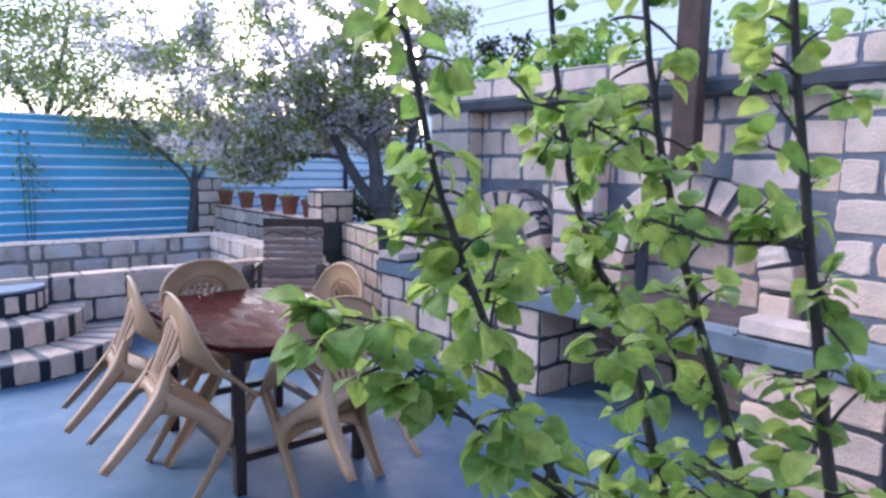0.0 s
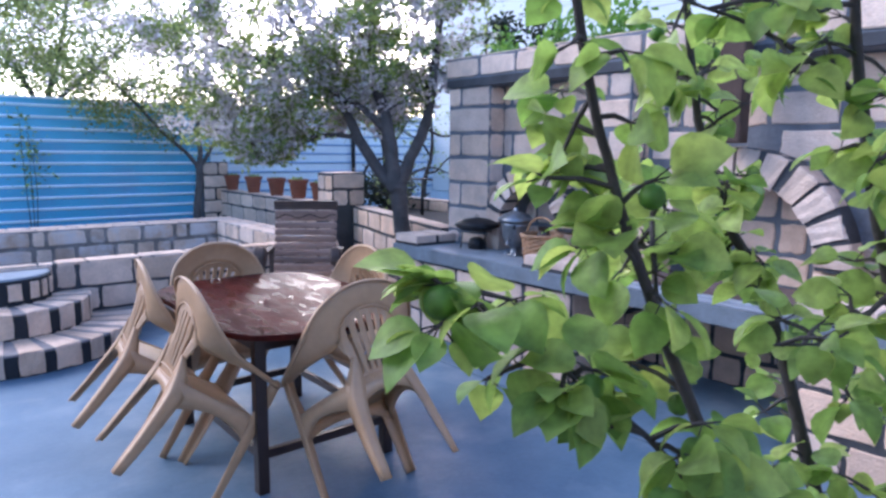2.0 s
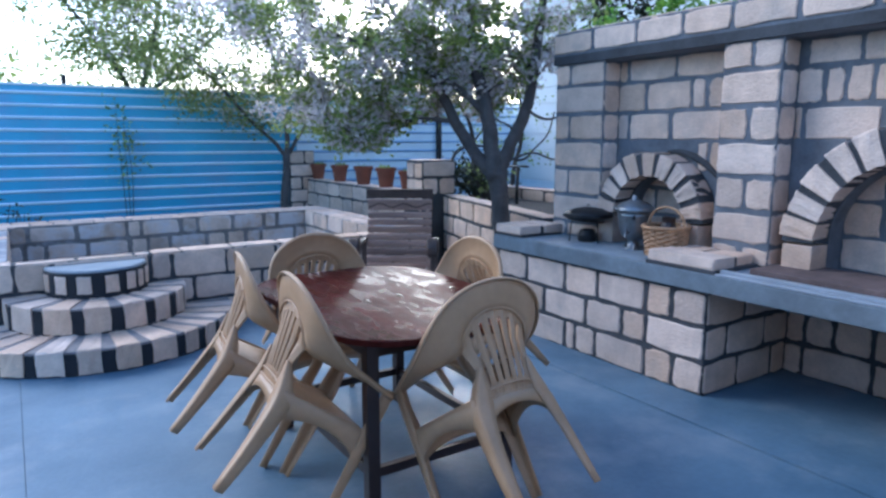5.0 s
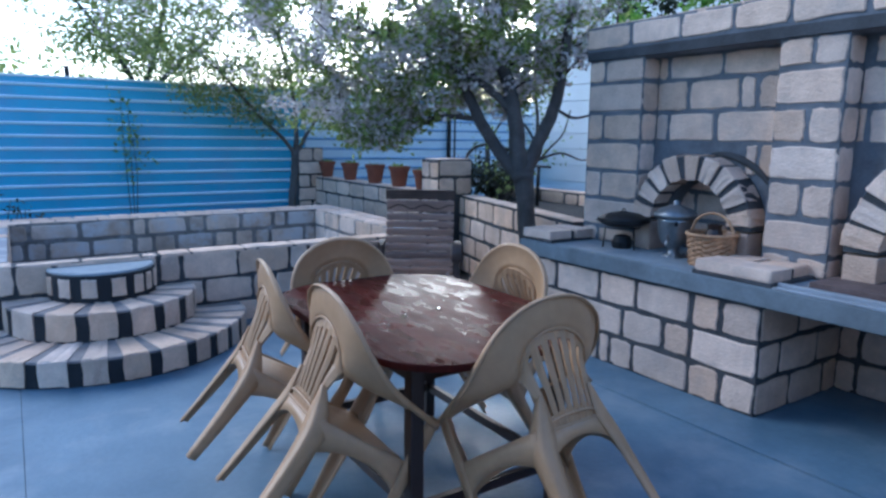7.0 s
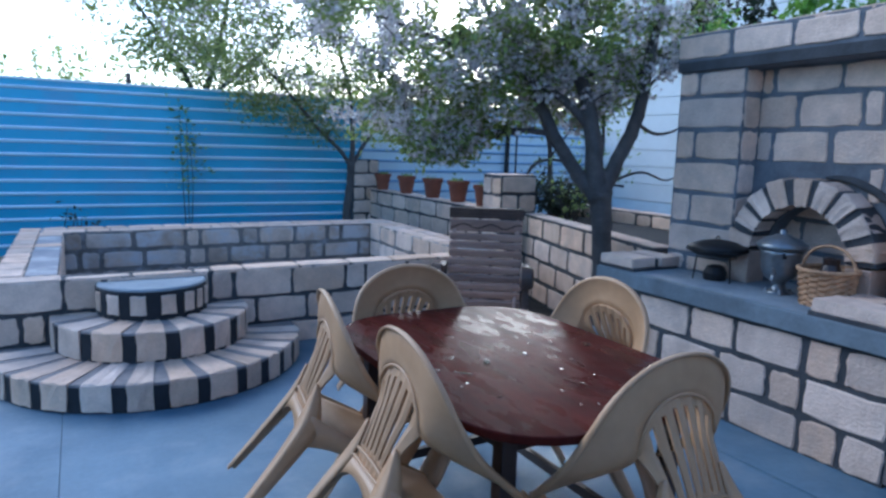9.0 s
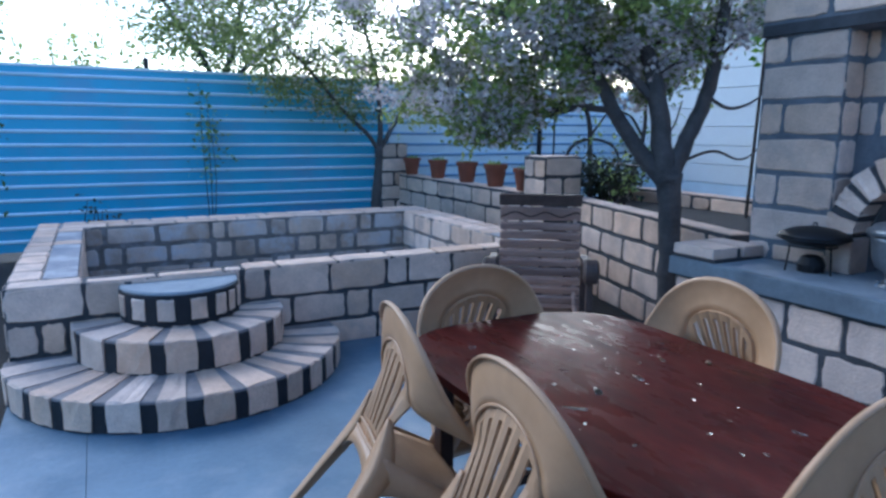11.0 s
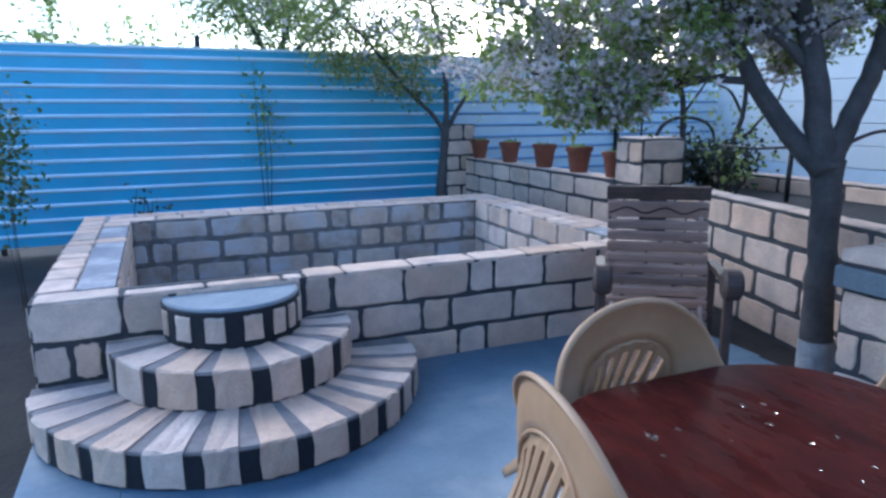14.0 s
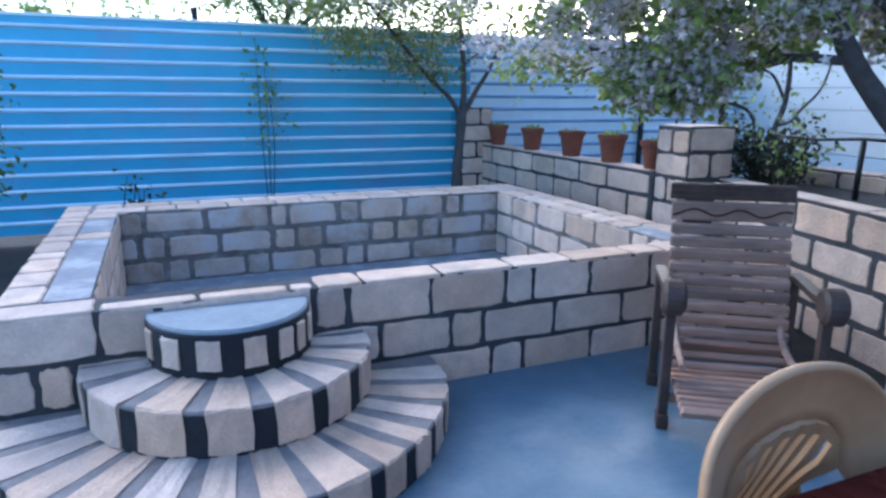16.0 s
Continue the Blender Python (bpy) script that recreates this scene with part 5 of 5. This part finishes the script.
                tube(spurs, [tip, stalk], [0.0011, 0.0009], 4)
                fol.add(LEAF, LEAF_F, stalk, d + Vector((0, 0, -0.25)), r.uniform(0.025, 0.056), r.gauss(0, 0.7), r)
            if r.random() < 0.07:
                m = Matrix.Translation(tip + Vector((0, 0, -0.016))) @ Matrix.Scale(r.uniform(0.011, 0.017), 4)
                bmesh.ops.create_icosphere(fruit, subdivisions=2, radius=1.0, matrix=m)
    # the leafy tip of the low twig
    for k in range(26):
        p = Vector((0.722, 1.135, 1.468)).lerp(Vector((0.84, 1.04, 1.375)), r.random() ** 1.5)
        d = Vector((r.gauss(-0.6, 0.6), r.gauss(0.5, 0.6), r.gauss(-0.1, 0.5)))
        fol.add(LEAF, LEAF_F, p, d, r.uniform(0.03, 0.056), r.gauss(0, 0.6), r)
    part("spur_growth", spurs, M_TWIG, ob)["kind"] = "stuff"
    mesh_from("foliage", fol.v, fol.f, M_LEAF_YOUNG, ob, smooth=True)["kind"] = "stuff"
    part("fruit", fruit, M_LEAF, ob, "small unripe green fruit", smooth=True)["kind"] = "stuff"
    return ob


near_tree()


def shrub(name, label, centre, size, n, leaf_size, seed, mat, stems=14, ground=0.0, thick=0.014, low=3):
    r = random.Random(seed)
    ob = thing(name, pose(0, 0, 0), label, "shrub")
    fol = Foliage()
    c = Vector(centre)
    paths = []
    for k in range(stems):
        q = Vector((r.uniform(-1, 1) * size[0], r.uniform(-1, 1) * size[1], r.uniform(-0.3, 1) * size[2]))
        b = Vector((c.x + q.x * 0.25, c.y + q.y * 0.25, ground))
        pts = spline([b, b.lerp(c + q, 0.55) + Vector((r.uniform(-1, 1), r.uniform(-1, 1), 0)) * 0.08, c + q], 8)
        part("stem", tube(bmesh.new(), pts, [thick * (1 - 0.107 * i) for i in range(8)], 5), M_TWIG, ob)
        paths.append(pts)
    for k in range(n):
        pts = r.choice(paths)
        i = r.randint(low, 6)
        p = pts[i].lerp(pts[i + 1], r.random()) + Vector((r.gauss(0, 1), r.gauss(0, 1), r.gauss(0, 1))) * 0.10
        fol.add(LEAF_SMALL, LEAF_SMALL_F, p, (r.gauss(0, 1), r.gauss(0, 1), r.gauss(0, 1)), leaf_size * r.uniform(0.6, 1.3), r.uniform(-1, 1), r)
    mesh_from("foliage", fol.v, fol.f, mat, ob)
    return ob


shrub("shrub", "dark evergreen shrub in the raised planter", (5.45, 8.0, 1.02), (0.22, 0.36, 0.2), 1500, 0.06, 3, M_LEAF_DEEP, 14, 0.8)
shrub("shrub", "small olive shrub with sparse leaves in the raised planter", (5.3, 7.65, 1.05), (0.2, 0.3, 0.25), 90, 0.07, 13, M_LEAF_DARK, 8, 0.8)


def make_vine():
    ob = thing("vine", pose(0, 0, 0), "old vine with bare twisted dark stems behind the planter", "vine")
    for pts, w in (
        ([(6.42, 9.5, -0.06), (6.46, 9.48, 0.6), (6.44, 9.5, 1.25), (6.38, 9.5, 1.75), (6.1, 9.5, 2.2)], 0.05),
        ([(6.02, 9.5, 0.9), (6.05, 9.5, 1.25), (6.25, 9.5, 1.42), (6.6, 9.5, 1.44), (6.9, 9.5, 1.30), (7.0, 9.5, 0.9)], 0.03),
        ([(7.2, 9.5, -0.06), (7.22, 9.5, 0.7), (7.26, 9.5, 1.13), (7.36, 9.48, 1.45), (7.40, 9.5, 1.85), (7.3, 9.5, 2.4)], 0.045),
        ([(7.30, 9.5, 1.20), (7.5, 9.5, 1.24), (7.66, 9.5, 1.38), (7.95, 9.5, 1.62), (8.1, 9.5, 2.0)], 0.022),
        ([(7.36, 9.5, 1.5), (7.1, 9.45, 1.75), (6.8, 9.4, 1.85), (6.4, 9.4, 2.1)], 0.02),
        ([(6.44, 9.5, 1.5), (6.7, 9.5, 1.8), (7.0, 9.5, 2.2)], 0.018),
    ):
        sp = spline(pts, 18)
        part("stem", tube(bmesh.new(), sp, [w * (1 - 0.5 * k / 17) for k in range(18)], 7), M_TWIG, ob, smooth=True)
    r = random.Random(4)
    fol = Foliage()
    for k in range(260):
        p = Vector((r.uniform(6.1, 8.0), r.gauss(9.5, 0.12), r.uniform(1.1, 2.3)))
        fol.add(LEAF_SMALL, LEAF_SMALL_F, p, (r.gauss(0, 1), r.gauss(0, 1), r.gauss(0, 1)), r.uniform(0.04, 0.09), r.uniform(-1, 1), r)
    mesh_from("foliage", fol.v, fol.f, M_LEAF_DARK, ob)
    return ob


make_vine()
# a bent pipe frame in the planter
pipe = thing("pipe_frame", pose(5.3, 7.05, 0.8), "dark bent pipe frame standing in the planter soil", "pipe frame")
part("post", tube(bmesh.new(), [(0, 0, -0.05), (0.0, 0.0, 0.2), (0.01, 0.0, 0.45)], [0.022, 0.02, 0.02], 8), M_IRON, pipe, smooth=True)
part("crossbar", tube(bmesh.new(), [(-0.05, -0.25, 0.44), (0.0, 0.0, 0.44), (0.03, 0.4, 0.41), (0.05, 0.8, 0.42)], [0.013] * 4, 8), M_IRON, pipe, smooth=True)
shrub("shrub", "bright green climbing bush rising behind the oven wall", (6.2, 6.0, 2.78), (0.4, 1.4, 0.26), 2200, 0.08, 5, M_LEAF, 14, 0.0, 0.008, 6)
shrub("shrub", "bright green climbing bush rising behind the oven wall", (6.6, 2.9, 2.75), (0.5, 1.2, 0.36), 1600, 0.08, 6, M_LEAF, 10, 0.0, 0.008)
shrub("shrub", "dark evergreen bush rising behind the oven wall", (7.4, 7.15, 3.42), (0.4, 0.5, 0.35), 700, 0.10, 8, M_LEAF_DEEP, 3, 0.0, 0.014, 6)
shrub("sapling", "thin climbing sapling against the blue fence", (1.85, 11.75, 1.9), (0.10, 0.05, 0.35), 170, 0.065, 9, M_LEAF_DARK, 3, -0.05, 0.008)
shrub("sapling", "small dark shoot growing behind the basin", (0.44, 10.6, 0.66), (0.12, 0.1, 0.10), 60, 0.07, 10, M_LEAF_DEEP, 4, -0.05)
shrub("sapling", "leafy sapling in the soil beside the patio", (-0.50, 9.4, 1.42), (0.18, 0.3, 0.34), 560, 0.06, 12, M_GRASS, 4, -0.05, 0.004)
for k, (x, y, h) in enumerate(((-2.4, 22.6, 4.4), (-5, 27, 4.6), (1.4, 21.5, 3.6), (0.2, 26, 3.8), (9, 26, 4))):
    shrub("far_tree", "bare dusk-grey tree standing beyond the fence", (x, y, h * 0.7), (1.6, 1.2, h * 0.45), 1400, 0.16, 30 + k, M_LEAF_DARK, 30, 0.0)

tagged(link("stake", tube(bmesh.new(), [(5.9, 9.6, -0.06), (5.92, 9.62, 1.95)], [0.014, 0.012], 7), M_IRON), "thin dark metal stake behind the pots", "stake")
for x, y, h in ((5.6, 6.35, 3.0), (5.75, 6.3, 2.6)):
    tagged(link("vine_pole", tube(bmesh.new(), [(x, y, 0.7), (x + 0.03, y - 0.05, h)], [0.015, 0.012], 8), M_TWIG), "dark wooden pole standing in the planter", "pole")

# grass at the patio's edge
r = random.Random(2)
g = Foliage()
for k in range(1500):
    x, y = -0.08 - abs(r.gauss(0, 0.5)), r.uniform(3.5, 6.2)
    g.add([(0, 0, 0), (0.08, 0, 0), (0.04, 1, 0.1)], [(0, 1, 2)], (x, y, -0.062), (r.gauss(0, 0.35), r.gauss(0, 0.35), 1), r.uniform(0.03, 0.09), r.uniform(-3, 3), r)
gm = bpy.data.meshes.new("grass")
gm.from_pydata(g.v, [], g.f)
gm.materials.append(M_GRASS)
tagged(new("grass", gm), "thin grass in the soil beside the patio", "grass", kind="stuff")

# bricks beside the kitchen
bricks = thing("brick_stack", pose(3.46, 0.98, 0.0), "stack of red-brown clay bricks beside the outdoor kitchen", "bricks")
br = random.Random(3)
for k in range(12):
    for s in (-1, 1):
        part("brick", box(bmesh.new(), (-0.125, -0.06, 0.0), (0.125, 0.06, 0.065), 0.004), M_TERRA, bricks, at=pose(br.uniform(-0.01, 0.01), s * 0.064, 0.002 + 0.067 * k, 0, 0, br.uniform(-1.5, 1.5)))

# rain water left on the table
M_WATER = bpy.data.materials.new("clear_water")
M_WATER.use_nodes = True
wb = M_WATER.node_tree.nodes["Principled BSDF"]
wb.inputs["Roughness"].default_value, wb.inputs["IOR"].default_value, wb.inputs["Transmission Weight"].default_value = 0.02, 1.33, 1.0
wr = random.Random(17)
wv, wf = [], []
for k in range(46):
    big_drop = k < 9
    a, q = wr.uniform(0, 6.28), math.sqrt(wr.random())
    cx, cy = 1.9 + 0.40 * q * math.cos(a), 3.91 + 0.60 * q * math.sin(a)
    r0 = wr.uniform(0.008, 0.018) if big_drop else wr.uniform(0.002, 0.006)
    longer, turn, h = wr.uniform(1.2, 2.6), wr.uniform(0, 3.14), 0.0016 if big_drop else 0.0012
    n0 = len(wv)
    wob = [wr.uniform(0.7, 1.2) for _ in range(14)]
    for s, z in ((1.0, 0.0), (0.9, 0.65), (0.6, 1.0)):
        for i in range(14):
            b2 = i / 14 * 2 * math.pi
            x, y = s * r0 * wob[i] * longer * math.cos(b2), s * r0 * wob[i] * math.sin(b2)
            wv.append((cx + x * math.cos(turn) - y * math.sin(turn), cy + x * math.sin(turn) + y * math.cos(turn), TZ + 0.0004 + z * h))
    for j in range(2):
        wf += [(n0 + 14 * j + i, n0 + 14 * j + (i + 1) % 14, n0 + 14 * j + 14 + (i + 1) % 14, n0 + 14 * j + 14 + i) for i in range(14)]
    wf.append(tuple(n0 + 28 + i for i in range(14)))
    wf.append(tuple(n0 + 13 - i for i in range(14)))
wm = bpy.data.meshes.new("water_drops")
wm.from_pydata(wv, [], wf)
wm.materials.append(M_WATER)
for p in wm.polygons:
    p.use_smooth = True
tagged(new("water_drops", wm), "clear rain drops and small puddles lying on the table", "water drops", kind="stuff")
